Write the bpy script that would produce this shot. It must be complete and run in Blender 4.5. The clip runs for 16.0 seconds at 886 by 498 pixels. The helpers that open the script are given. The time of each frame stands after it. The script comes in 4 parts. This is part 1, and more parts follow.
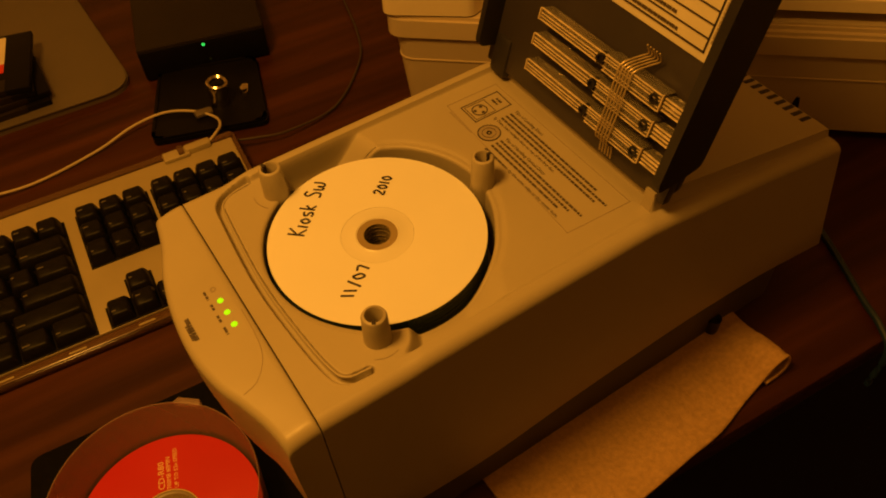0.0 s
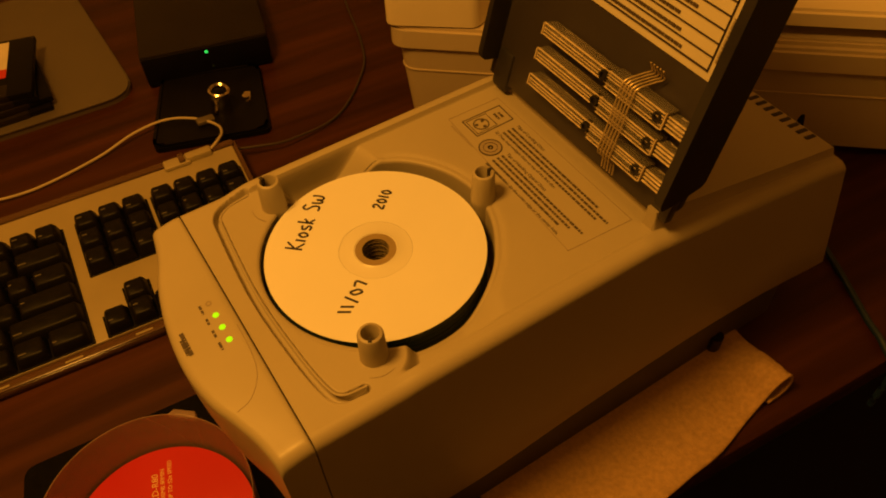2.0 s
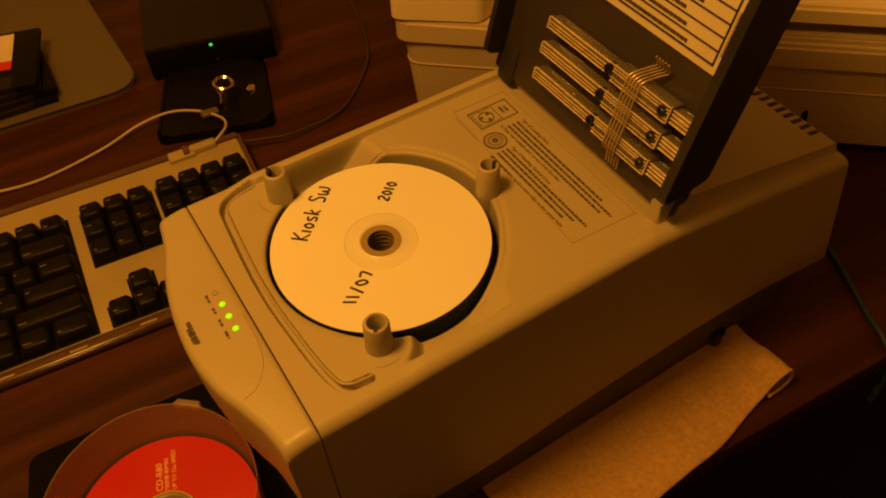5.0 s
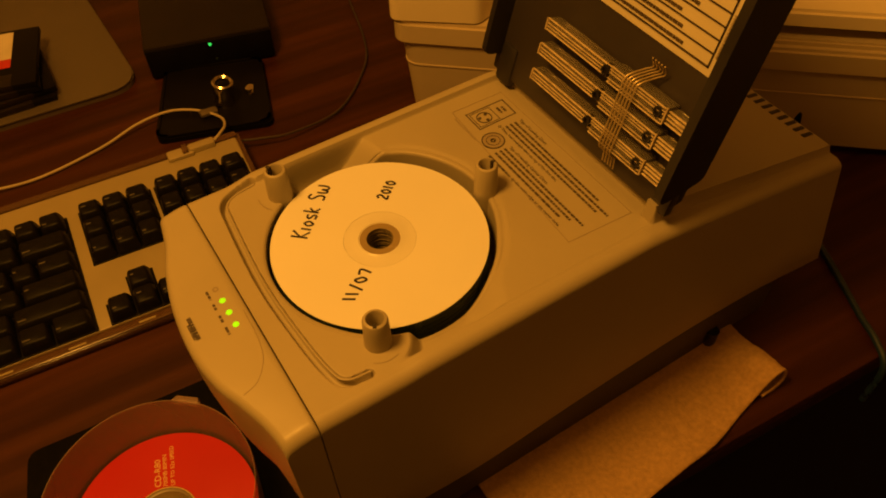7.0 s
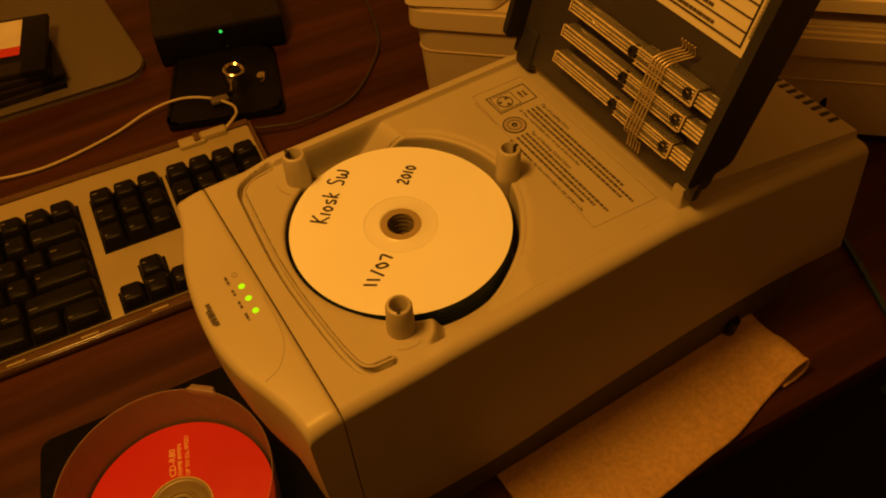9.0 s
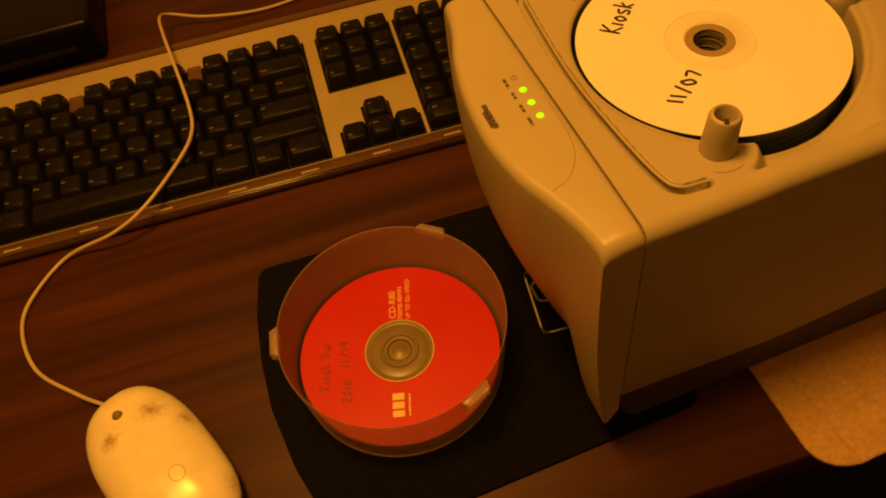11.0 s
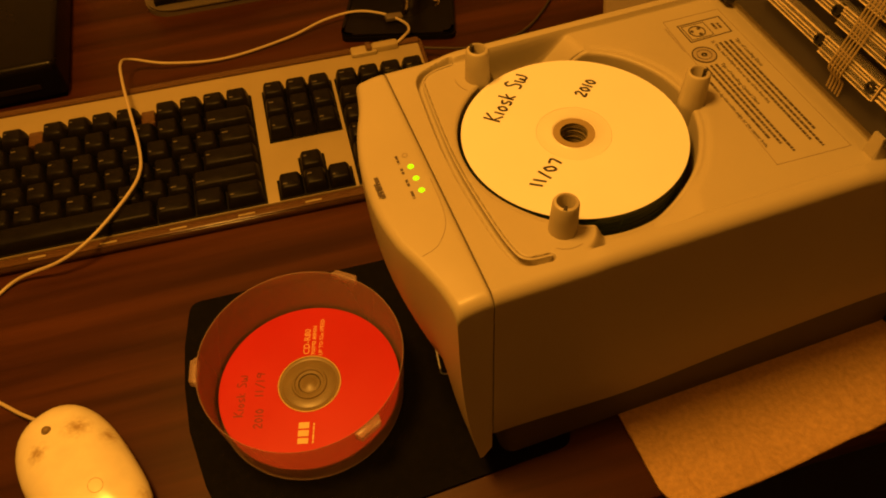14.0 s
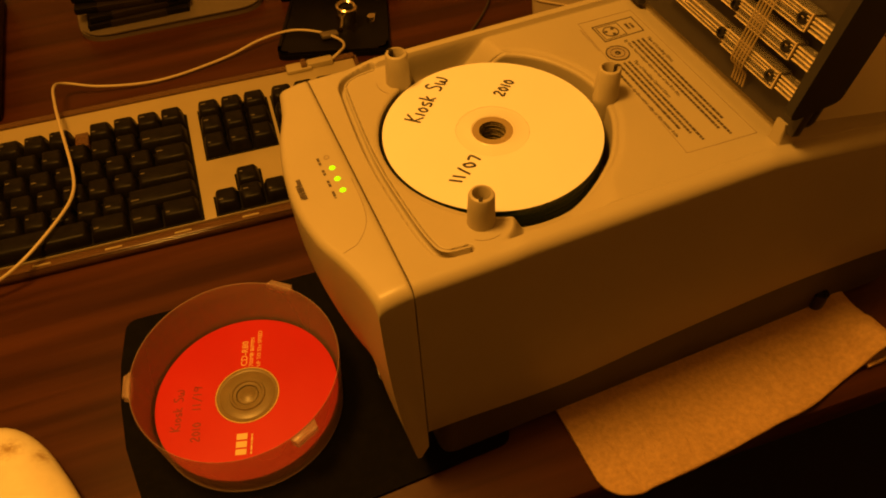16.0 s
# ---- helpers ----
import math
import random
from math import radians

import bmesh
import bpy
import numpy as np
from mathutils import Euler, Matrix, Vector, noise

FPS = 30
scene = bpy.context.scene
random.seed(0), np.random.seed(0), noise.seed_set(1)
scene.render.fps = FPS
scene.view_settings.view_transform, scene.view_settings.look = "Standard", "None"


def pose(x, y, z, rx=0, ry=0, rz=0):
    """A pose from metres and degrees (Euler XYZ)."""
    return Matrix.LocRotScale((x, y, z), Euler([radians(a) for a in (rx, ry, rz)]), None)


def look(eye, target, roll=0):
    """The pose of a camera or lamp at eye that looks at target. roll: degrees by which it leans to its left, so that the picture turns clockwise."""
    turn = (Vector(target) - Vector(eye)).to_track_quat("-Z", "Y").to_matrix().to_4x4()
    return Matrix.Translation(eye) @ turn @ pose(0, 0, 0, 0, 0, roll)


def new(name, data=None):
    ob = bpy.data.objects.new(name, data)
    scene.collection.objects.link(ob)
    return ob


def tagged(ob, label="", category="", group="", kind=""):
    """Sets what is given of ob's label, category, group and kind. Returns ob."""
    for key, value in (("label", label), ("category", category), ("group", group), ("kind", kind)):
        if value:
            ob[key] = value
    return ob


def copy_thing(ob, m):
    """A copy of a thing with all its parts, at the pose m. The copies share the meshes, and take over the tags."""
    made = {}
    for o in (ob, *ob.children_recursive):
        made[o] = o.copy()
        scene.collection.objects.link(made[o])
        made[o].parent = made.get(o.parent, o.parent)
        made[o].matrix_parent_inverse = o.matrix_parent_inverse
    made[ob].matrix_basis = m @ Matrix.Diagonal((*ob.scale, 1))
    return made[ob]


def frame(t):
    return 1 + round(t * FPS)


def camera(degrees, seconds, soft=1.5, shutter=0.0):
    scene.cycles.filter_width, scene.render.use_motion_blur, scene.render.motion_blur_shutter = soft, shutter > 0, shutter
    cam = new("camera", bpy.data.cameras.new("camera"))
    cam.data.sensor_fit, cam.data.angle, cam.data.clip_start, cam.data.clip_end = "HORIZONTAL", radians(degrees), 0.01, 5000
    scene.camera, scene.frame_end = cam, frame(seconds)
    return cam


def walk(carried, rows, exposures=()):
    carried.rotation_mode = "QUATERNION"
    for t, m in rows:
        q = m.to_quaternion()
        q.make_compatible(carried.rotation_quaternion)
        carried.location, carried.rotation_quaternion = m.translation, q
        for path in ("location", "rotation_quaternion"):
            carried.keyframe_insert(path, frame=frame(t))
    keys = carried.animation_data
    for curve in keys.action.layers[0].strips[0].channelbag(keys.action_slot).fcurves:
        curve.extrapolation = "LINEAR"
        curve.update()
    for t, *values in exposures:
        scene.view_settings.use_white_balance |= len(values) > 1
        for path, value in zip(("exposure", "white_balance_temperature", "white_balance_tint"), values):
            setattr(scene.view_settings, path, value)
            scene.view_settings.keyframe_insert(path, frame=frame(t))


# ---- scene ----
cam = camera(58.7, 16.0, soft=1.9, shutter=0.2)
PATH = [
    (0, (0.006, -0.039, 0.51), (0.661, 1.056, -1.03), -3.4),
    (0.5, (0.006, -0.04, 0.51), (0.663, 1.056, -1.029), -3.4),
    (1, (0.007, -0.039, 0.51), (0.665, 1.06, -1.027), -3.2),
    (1.5, (0.009, -0.036, 0.51), (0.667, 1.07, -1.022), -2.9),
    (2, (0.012, -0.034, 0.51), (0.666, 1.074, -1.021), -2.9),
    (2.5, (0.013, -0.034, 0.508), (0.666, 1.075, -1.023), -2.9),
    (3, (0.015, -0.033, 0.506), (0.661, 1.075, -1.028), -3.3),
    (3.5, (0.016, -0.034, 0.507), (0.657, 1.072, -1.031), -3.3),
    (4, (0.013, -0.035, 0.51), (0.655, 1.069, -1.029), -3.1),
    (6.5, (0.005, -0.038, 0.511), (0.666, 1.064, -1.021), -1.8),
    (7, (0.004, -0.039, 0.513), (0.666, 1.06, -1.02), -1.8),
    (7.5, (0.003, -0.039, 0.513), (0.671, 1.06, -1.017), -1.6),
    (8, (0.003, -0.038, 0.513), (0.677, 1.063, -1.015), -1.4),
    (8.5, (0.005, -0.037, 0.511), (0.681, 1.061, -1.018), -1.4),
    (9, (-0.004, -0.032, 0.504), (0.646, 1.062, -1.039), -2.0),
    (9.5, (-0.034, -0.023, 0.493), (0.44, 1.078, -1.107), -6.1),
    (9.7, (-0.059, -0.013, 0.479), (0.308, 1.106, -1.138), -7.2),
    (11.8, (-0.074, -0.006, 0.426), (0.203, 1.153, -1.179), -9.1),
    (12, (-0.073, 0.002, 0.441), (0.352, 1.138, -1.149), -3.2),
    (12.5, (-0.079, -0.009, 0.459), (0.389, 1.116, -1.127), -5.1),
    (13, (-0.053, -0.034, 0.474), (0.352, 1.12, -1.108), -3.8),
    (13.5, (-0.042, -0.047, 0.48), (0.299, 1.123, -1.105), -5.0),
    (14, (-0.039, -0.048, 0.479), (0.327, 1.133, -1.093), -3.1),
    (14.5, (-0.04, -0.052, 0.478), (0.333, 1.141, -1.083), -2.6),
    (15, (-0.037, -0.054, 0.472), (0.336, 1.171, -1.064), -3.1),
    (15.5, (-0.026, -0.066, 0.47), (0.437, 1.132, -1.064), -1.3),
    (16, (-0.025, -0.07, 0.473), (0.444, 1.128, -1.058), -2.2),
]
walk(cam, [(t, look(eye, target, roll)) for t, eye, target, roll in PATH], exposures=[(0.0, -0.4), (9.0, -0.4), (12.0, 0.05), (16.0, 0.08)])

# ---- world, light, exposure ----
world = bpy.data.worlds.new("night_room")
scene.world = world
world.use_nodes = True
world.node_tree.nodes["Background"].inputs[0].default_value = (1.0, 0.5, 0.12, 1)
world.node_tree.nodes["Background"].inputs[1].default_value = 0.01


def bulb(name, at, watts, radius, colour):
    data = bpy.data.lights.new(name, "POINT")
    data.energy, data.color, data.shadow_soft_size = watts, colour, radius
    ob = new(name, data)
    ob.location = at
    return ob


bulb("lamp_bulb_light", (-0.165, 0.235, 0.93), 33.5, 0.10, (1.0, 0.405, 0.044))


# ---- materials ----
def material(name, colour, rough=0.5, metal=0.0, vary=0.12, scale=30.0, bump=0.0, fine=400.0, spec=0.5, stretch=(1, 1, 1), dark=None):
    """Plain surface with blotches at one scale and grain with relief at another."""
    m = bpy.data.materials.new(name)
    m.use_nodes = True
    t = m.node_tree
    b = t.nodes["Principled BSDF"]
    b.inputs["Metallic"].default_value, b.inputs["Roughness"].default_value = metal, rough
    b.inputs["Specular IOR Level"].default_value = spec
    co = t.nodes.new("ShaderNodeTexCoord")
    mp = t.nodes.new("ShaderNodeMapping")
    mp.inputs["Scale"].default_value = stretch
    t.links.new(co.outputs["Object"], mp.inputs["Vector"])
    n = t.nodes.new("ShaderNodeTexNoise")
    n.inputs["Scale"].default_value, n.inputs["Detail"].default_value = scale, 5
    t.links.new(mp.outputs[0], n.inputs["Vector"])
    mix = t.nodes.new("ShaderNodeMix")
    mix.data_type = "RGBA"
    low = dark or tuple(c * (1 - vary) for c in colour)
    mix.inputs["A"].default_value = (*low, 1)
    mix.inputs["B"].default_value = (*[min(1, c * (1 + vary * 0.5)) for c in colour], 1)
    ramp = t.nodes.new("ShaderNodeMapRange")
    ramp.inputs["From Min"].default_value, ramp.inputs["From Max"].default_value = 0.3, 0.7
    t.links.new(n.outputs["Fac"], ramp.inputs["Value"])
    t.links.new(ramp.outputs[0], mix.inputs["Factor"])
    t.links.new(mix.outputs["Result"], b.inputs["Base Color"])
    f = t.nodes.new("ShaderNodeTexNoise")
    f.inputs["Scale"].default_value, f.inputs["Detail"].default_value = fine, 3
    t.links.new(mp.outputs[0], f.inputs["Vector"])
    rr = t.nodes.new("ShaderNodeMapRange")
    rr.inputs["To Min"].default_value, rr.inputs["To Max"].default_value = max(0.02, rough - 0.08), min(1, rough + 0.08)
    t.links.new(n.outputs["Fac"], rr.inputs["Value"])
    t.links.new(rr.outputs[0], b.inputs["Roughness"])
    if bump:
        bp = t.nodes.new("ShaderNodeBump")
        bp.inputs["Strength"].default_value, bp.inputs["Distance"].default_value = bump, 0.0006
        t.links.new(f.outputs["Fac"], bp.inputs["Height"])
        t.links.new(bp.outputs[0], b.inputs["Normal"])
    return m


def clear(name, colour, rough=0.08, alpha=0.35):
    """Clear or frosted plastic: part transmits straight through, part scatters and shines."""
    m = bpy.data.materials.new(name)
    m.use_nodes = True
    t = m.node_tree
    b = t.nodes["Principled BSDF"]
    b.inputs["Base Color"].default_value = (*colour, 1)
    b.inputs["Roughness"].default_value = rough
    b.inputs["Alpha"].default_value = alpha
    return m


def glassy(name, tint, rough, haze=0.06):
    """Clear acrylic: looks straight through, shines more at grazing angles."""
    m = bpy.data.materials.new(name)
    m.use_nodes = True
    t = m.node_tree
    out = [n for n in t.nodes if n.type == "OUTPUT_MATERIAL"][0]
    a, g, mix, fr = (t.nodes.new(k) for k in ("ShaderNodeBsdfTransparent", "ShaderNodeBsdfGlossy", "ShaderNodeMixShader", "ShaderNodeFresnel"))
    a.inputs["Color"].default_value = (*tint, 1)
    g.inputs["Roughness"].default_value = rough
    fr.inputs["IOR"].default_value = 1.65
    t.links.new(fr.outputs[0], mix.inputs[0])
    t.links.new(a.outputs[0], mix.inputs[1])
    t.links.new(g.outputs[0], mix.inputs[2])
    body, d = t.nodes.new("ShaderNodeMixShader"), t.nodes.new("ShaderNodeBsdfDiffuse")
    d.inputs["Color"].default_value = (0.8, 0.74, 0.6, 1)
    body.inputs[0].default_value = haze
    t.links.new(mix.outputs[0], body.inputs[1])
    t.links.new(d.outputs[0], body.inputs[2])
    t.links.new(body.outputs[0], out.inputs["Surface"])
    return m


def wood():
    """Dark reddish-brown veneer with long streaks along x."""
    m = material("desk_wood", (0.063, 0.0197, 0.0054), 0.4, 0, 0.3, 7, 0.2, 160, 0.15, (0.6, 11, 11), dark=(0.034, 0.0102, 0.0029))
    t = m.node_tree
    b = t.nodes["Principled BSDF"]
    co = [n for n in t.nodes if n.type == "MAPPING"][0]
    w = t.nodes.new("ShaderNodeTexWave")
    w.bands_direction = "Y"
    w.inputs["Scale"].default_value, w.inputs["Distortion"].default_value = 0.55, 9
    w.inputs["Detail"].default_value, w.inputs["Detail Scale"].default_value = 4, 0.7
    t.links.new(co.outputs[0], w.inputs["Vector"])
    old = b.inputs["Base Color"].links[0].from_socket
    mx = t.nodes.new("ShaderNodeMix")
    mx.data_type, mx.blend_type = "RGBA", "MULTIPLY"
    mx.inputs["Factor"].default_value = 0.6
    cr = t.nodes.new("ShaderNodeValToRGB")
    cr.color_ramp.elements[0].color, cr.color_ramp.elements[1].color = (0.58, 0.54, 0.5, 1), (1.12, 1.1, 1.05, 1)
    t.links.new(w.outputs["Fac"], cr.inputs["Fac"])
    t.links.new(old, mx.inputs["A"])
    t.links.new(cr.outputs[0], mx.inputs["B"])
    t.links.new(mx.outputs["Result"], b.inputs["Base Color"])
    return m


def glow(name, colour, strength):
    m = bpy.data.materials.new(name)
    m.use_nodes = True
    b = m.node_tree.nodes["Principled BSDF"]
    b.inputs["Base Color"].default_value = (*[c * 0.1 for c in colour], 1)
    b.inputs["Emission Color"].default_value = (*colour, 1)
    b.inputs["Emission Strength"].default_value = strength
    return m


BEIGE = material("beige_plastic", (0.385, 0.335, 0.222), 0.48, 0, 0.05, 14, 0.12, 1500, 0.4)
BEIGE_FRONT = material("front_plastic", (0.40, 0.35, 0.232), 0.4, 0, 0.05, 12, 0.08, 1500, 0.45)
SEAM = material("shadow_gap", (0.03, 0.022, 0.015), 0.8)
SKIRT = material("grey_skirt_plastic", (0.060, 0.050, 0.038), 0.6, 0, 0.2, 30, 0.2)
INK = material("printed_ink", (0.065, 0.048, 0.032), 0.6)
DIMPRINT = material("faint_print", (0.30, 0.25, 0.17), 0.6)
LIDGREY = material("dark_grey_lid", (0.040, 0.033, 0.030), 0.42, 0, 0.15, 20, 0.15, 1200)
LIDBLACK = material("black_lid_shell", (0.018, 0.016, 0.015), 0.45, 0, 0.2, 25, 0.15, 1200)
PAPER = material("label_paper", (0.57, 0.52, 0.40), 0.6, 0, 0.06, 40, 0.1, 900)
ACRYLIC = glassy("clear_acrylic", (0.95, 0.92, 0.86), 0.12, 0.11)
TIEWIRE = material("dull_tie_wire", (0.50, 0.40, 0.22), 0.3, 0.4, 0.15, 60)
# pale colour painted as the highlights on the clear lid rods
RODGLINT = material("painted_rod_glint", (0.70, 0.58, 0.38), 0.2, 0, 0.3, 220)
SCREW = material("black_screw", (0.02, 0.018, 0.016), 0.3, 0.3)
WHITEDISC = material("white_disc_coating", (0.78, 0.765, 0.67), 0.42, 0, 0.02, 20, 0.03, 900)
HUBRING = material("disc_hub_ring", (0.73, 0.71, 0.61), 0.3, 0, 0.03, 20)
DYE = material("dark_green_disc_edge", (0.02, 0.04, 0.022), 0.25, 0, 0.2, 90)
HUBGOLD = material("clear_hub_plastic", (0.19, 0.145, 0.068), 0.38, 0.0, 0.15, 60)
AMBER = material("amber_disc_centre", (0.30, 0.23, 0.115), 0.25, 0, 0.1, 60)
MARKER = material("black_marker", (0.015, 0.012, 0.012), 0.5)
RED = material("red_disc_print", (0.53, 0.011, 0.0045), 0.35, 0, 0.05, 20, 0.03, 900)
YELLOW = material("pale_yellow_print", (0.80, 0.60, 0.25), 0.45)
MAROON = material("dark_marker_on_red", (0.20, 0.012, 0.006), 0.5)
FROST = clear("frosted_pink_plastic", (0.56, 0.40, 0.33), 0.28, 0.40)
REDRIM = material("red_disc_rim", (0.26, 0.03, 0.012), 0.3)
PADBLACK = material("black_mat_cloth", (0.006, 0.0055, 0.0055), 0.9, 0, 0.25, 200, 0.4, 900, 0.05)
WHITELINE = material("white_mat_print", (0.55, 0.52, 0.45), 0.7)
CREAM = material("cream_plastic", (0.37, 0.31, 0.17), 0.42, 0, 0.08, 20, 0.05, 900)
KEYBLACK = material("black_keycap", (0.0076, 0.0066, 0.0064), 0.42, 0, 0.3, 120, 0.15, 1500, 0.12)
WELL = material("black_key_recess", (0.006, 0.0055, 0.005), 0.7, 0, 0.2, 60, 0, 400, 0.1)
LEGEND = material("pale_legend", (0.10, 0.088, 0.07), 0.6)
TINT = clear("brown_clear_plastic", (0.12, 0.062, 0.026), 0.2, 0.8)
WHITECABLE = material("cream_cable", (0.52, 0.44, 0.29), 0.45, 0, 0.08, 60)
GREYCABLE = material("dark_grey_cable", (0.045, 0.032, 0.02), 0.55)
BLUECABLE = material("dull_blue_cable", (0.008, 0.026, 0.062), 0.5)
MOUSEWHITE = material("yellowed_white_plastic", (0.84, 0.78, 0.58), 0.24, 0, 0.10, 60)
GRIMELIGHT = material("faint_grime", (0.50, 0.40, 0.22), 0.5)
GRIME = material("finger_grime", (0.22, 0.16, 0.08), 0.6, 0, 0.4, 300)
ALU = material("satin_aluminium", (0.15, 0.122, 0.086), 0.45, 0.3, 0.06, 20, 0.1, 900)
BLACKBOX = material("black_case_plastic", (0.006, 0.005, 0.0045), 0.45, 0, 0.2, 40, 0.1, 400, 0.1)
DARKTOP = material("dark_brown_case", (0.016, 0.0110, 0.0075), 0.5, 0, 0.2, 30, 0.1, 400, 0.2)
CASEBLACK = material("glossy_black_case", (0.005, 0.0042, 0.0034), 0.3, 0, 0.2, 40, 0.05, 400, 0.12)
LABELWHITE = material("white_sticker", (0.75, 0.68, 0.55), 0.6)
LABELRED = material("red_sticker", (0.6, 0.03, 0.015), 0.5)
CHROME = material("worn_nickel", (0.62, 0.55, 0.42), 0.2, 1.0, 0.2, 80)
LENS = material("dark_lens", (0.005, 0.005, 0.006), 0.1, spec=0.12)
PRINTERGREY = material("printer_grey", (0.56, 0.47, 0.32), 0.5, 0, 0.06, 12, 0.1)
PRINTERLIGHT = material("printer_cream", (0.84, 0.74, 0.53), 0.5, 0, 0.05, 12, 0.1)
TERRY = material("cream_terry_cloth", (0.49, 0.315, 0.137), 0.95, 0, 0.17, 300, 1.0, 800, 0.1)
WALLPAINT = material("wall_paint", (0.66, 0.57, 0.46), 0.85, 0, 0.08, 4, 0.2)
CARPET = material("dark_carpet", (0.006, 0.005, 0.0045), 0.95, 0, 0.3, 60, 0.5)
GREENLED = glow("green_led", (0.48, 1.0, 0.0), 1.25)
GREENLED_SMALL = glow("small_green_led", (0.05, 0.9, 0.12), 1.2)
DESKWOOD = wood()


# ---- mesh helpers ----
def smooth(bm, angle=40):
    for f in bm.faces:
        f.smooth = True
    for e in bm.edges:
        if len(e.link_faces) == 2 and e.calc_face_angle(0) > radians(angle):
            e.smooth = False


def part(name, bm, mat, parent=None, label="", angle=40, shade=True):
    if shade:
        smooth(bm, angle)
    me = bpy.data.meshes.new(name)
    bm.to_mesh(me)
    bm.free()
    me.materials.append(mat)
    ob = new(name, me)
    if parent is not None:
        ob.parent = parent
    if label:
        ob["label"] = label
    return ob


def thing(name, m, label, category, group="", kind=""):
    ob = new(name)
    ob.empty_display_size = 0.02
    ob.matrix_world = m
    return tagged(ob, label, category, group, kind)


def box(x0, x1, y0, y1, z0, z1, bevel=0.0, seg=2, bm=None):
    b = bmesh.new()
    vs = bmesh.ops.create_cube(b, size=1.0)["verts"]
    for v in vs:
        v.co = Vector((x0 + (v.co.x + 0.5) * (x1 - x0), y0 + (v.co.y + 0.5) * (y1 - y0), z0 + (v.co.z + 0.5) * (z1 - z0)))
    if bevel:
        bmesh.ops.bevel(b, geom=b.edges[:], offset=bevel, segments=seg, affect="EDGES", profile=0.5)
    if bm is None:
        return b
    merge(bm, b)
    return bm


def merge(bm, b, m=None):
    if m is not None:
        bmesh.ops.transform(b, matrix=m, verts=b.verts)
    tmp = bpy.data.meshes.new("tmp")
    b.to_mesh(tmp)
    b.free()
    bm.from_mesh(tmp)
    bpy.data.meshes.remove(tmp)
    return bm


def lathe(profile, n=48, closed=False):
    """Turn a profile of (radius, height) about z."""
    bm = bmesh.new()
    rings = []
    for r, z in profile:
        rings.append([bm.verts.new((r * math.cos(2 * math.pi * i / n), r * math.sin(2 * math.pi * i / n), z)) for i in range(n)])
    k = len(rings)
    for a in range(k if closed else k - 1):
        p, q = rings[a], rings[(a + 1) % k]
        for i in range(n):
            bm.faces.new((p[i], p[(i + 1) % n], q[(i + 1) % n], q[i]))
    bmesh.ops.remove_doubles(bm, verts=bm.verts, dist=1e-7)
    bmesh.ops.recalc_face_normals(bm, faces=bm.faces)
    return bm


def slab(points, z0, z1, bevel=0.0):
    """A flat plate with the given outline."""
    bm = bmesh.new()
    top = [bm.verts.new((x, y, z1)) for x, y in points]
    low = [bm.verts.new((x, y, z0)) for x, y in points]
    n = len(points)
    f = bm.faces.new(top)
    bm.faces.new(low[::-1])
    for i in range(n):
        bm.faces.new((top[i], low[i], low[(i + 1) % n], top[(i + 1) % n]))
    bmesh.ops.recalc_face_normals(bm, faces=bm.faces)
    if bevel:
        bmesh.ops.bevel(bm, geom=[e for e in bm.edges if all(abs(v.co.z - z1) < 1e-6 for v in e.verts)], offset=bevel, segments=2, affect="EDGES")
    return bm


def rounded(corners, r, n=6):
    """Outline of a polygon with rounded corners."""
    out = []
    k = len(corners)
    for i in range(k):
        p, a, b = Vector(corners[i]), Vector(corners[i - 1]), Vector(corners[(i + 1) % k])
        da, db = (a - p).normalized(), (b - p).normalized()
        half = math.acos(max(-1, min(1, da.dot(db)))) / 2
        reach = min(r / math.tan(half), (a - p).length * 0.45, (b - p).length * 0.45)
        s, e = p + da * reach, p + db * reach
        for j in range(n + 1):
            u = j / n
            out.append(tuple(s * (1 - u) ** 2 + p * 2 * u * (1 - u) + e * u * u))
    return out


def spline(points, step=12):
    """Catmull-Rom through the points."""
    pts = [Vector(p) for p in points]
    pts = [pts[0] * 2 - pts[1]] + pts + [pts[-1] * 2 - pts[-2]]
    out = []
    for i in range(1, len(pts) - 2):
        a, b, c, d = pts[i - 1:i + 3]
        for j in range(step):
            u = j / step
            out.append(0.5 * ((2 * b) + (c - a) * u + (2 * a - 5 * b + 4 * c - d) * u * u + (3 * b - a - 3 * c + d) * u ** 3))
    out.append(pts[-2])
    return out


def sweep(path, radius, n=8, flat=1.0):
    """A round cord along a path."""
    bm = bmesh.new()
    rings, up = [], Vector((0, 0, 1))
    for i, p in enumerate(path):
        d = (path[min(i + 1, len(path) - 1)] - path[max(i - 1, 0)]).normalized()
        side = d.cross(up)
        side = side.normalized() if side.length > 1e-4 else Vector((1, 0, 0))
        v = side.cross(d).normalized()
        rings.append([bm.verts.new(p + side * radius * math.cos(2 * math.pi * k / n) + v * radius * flat * math.sin(2 * math.pi * k / n)) for k in range(n)])
    for p, q in zip(rings, rings[1:]):
        for k in range(n):
            bm.faces.new((p[k], p[(k + 1) % n], q[(k + 1) % n], q[k]))
    bm.faces.new(rings[0][::-1])
    bm.faces.new(rings[-1])
    bmesh.ops.recalc_face_normals(bm, faces=bm.faces)
    return bm


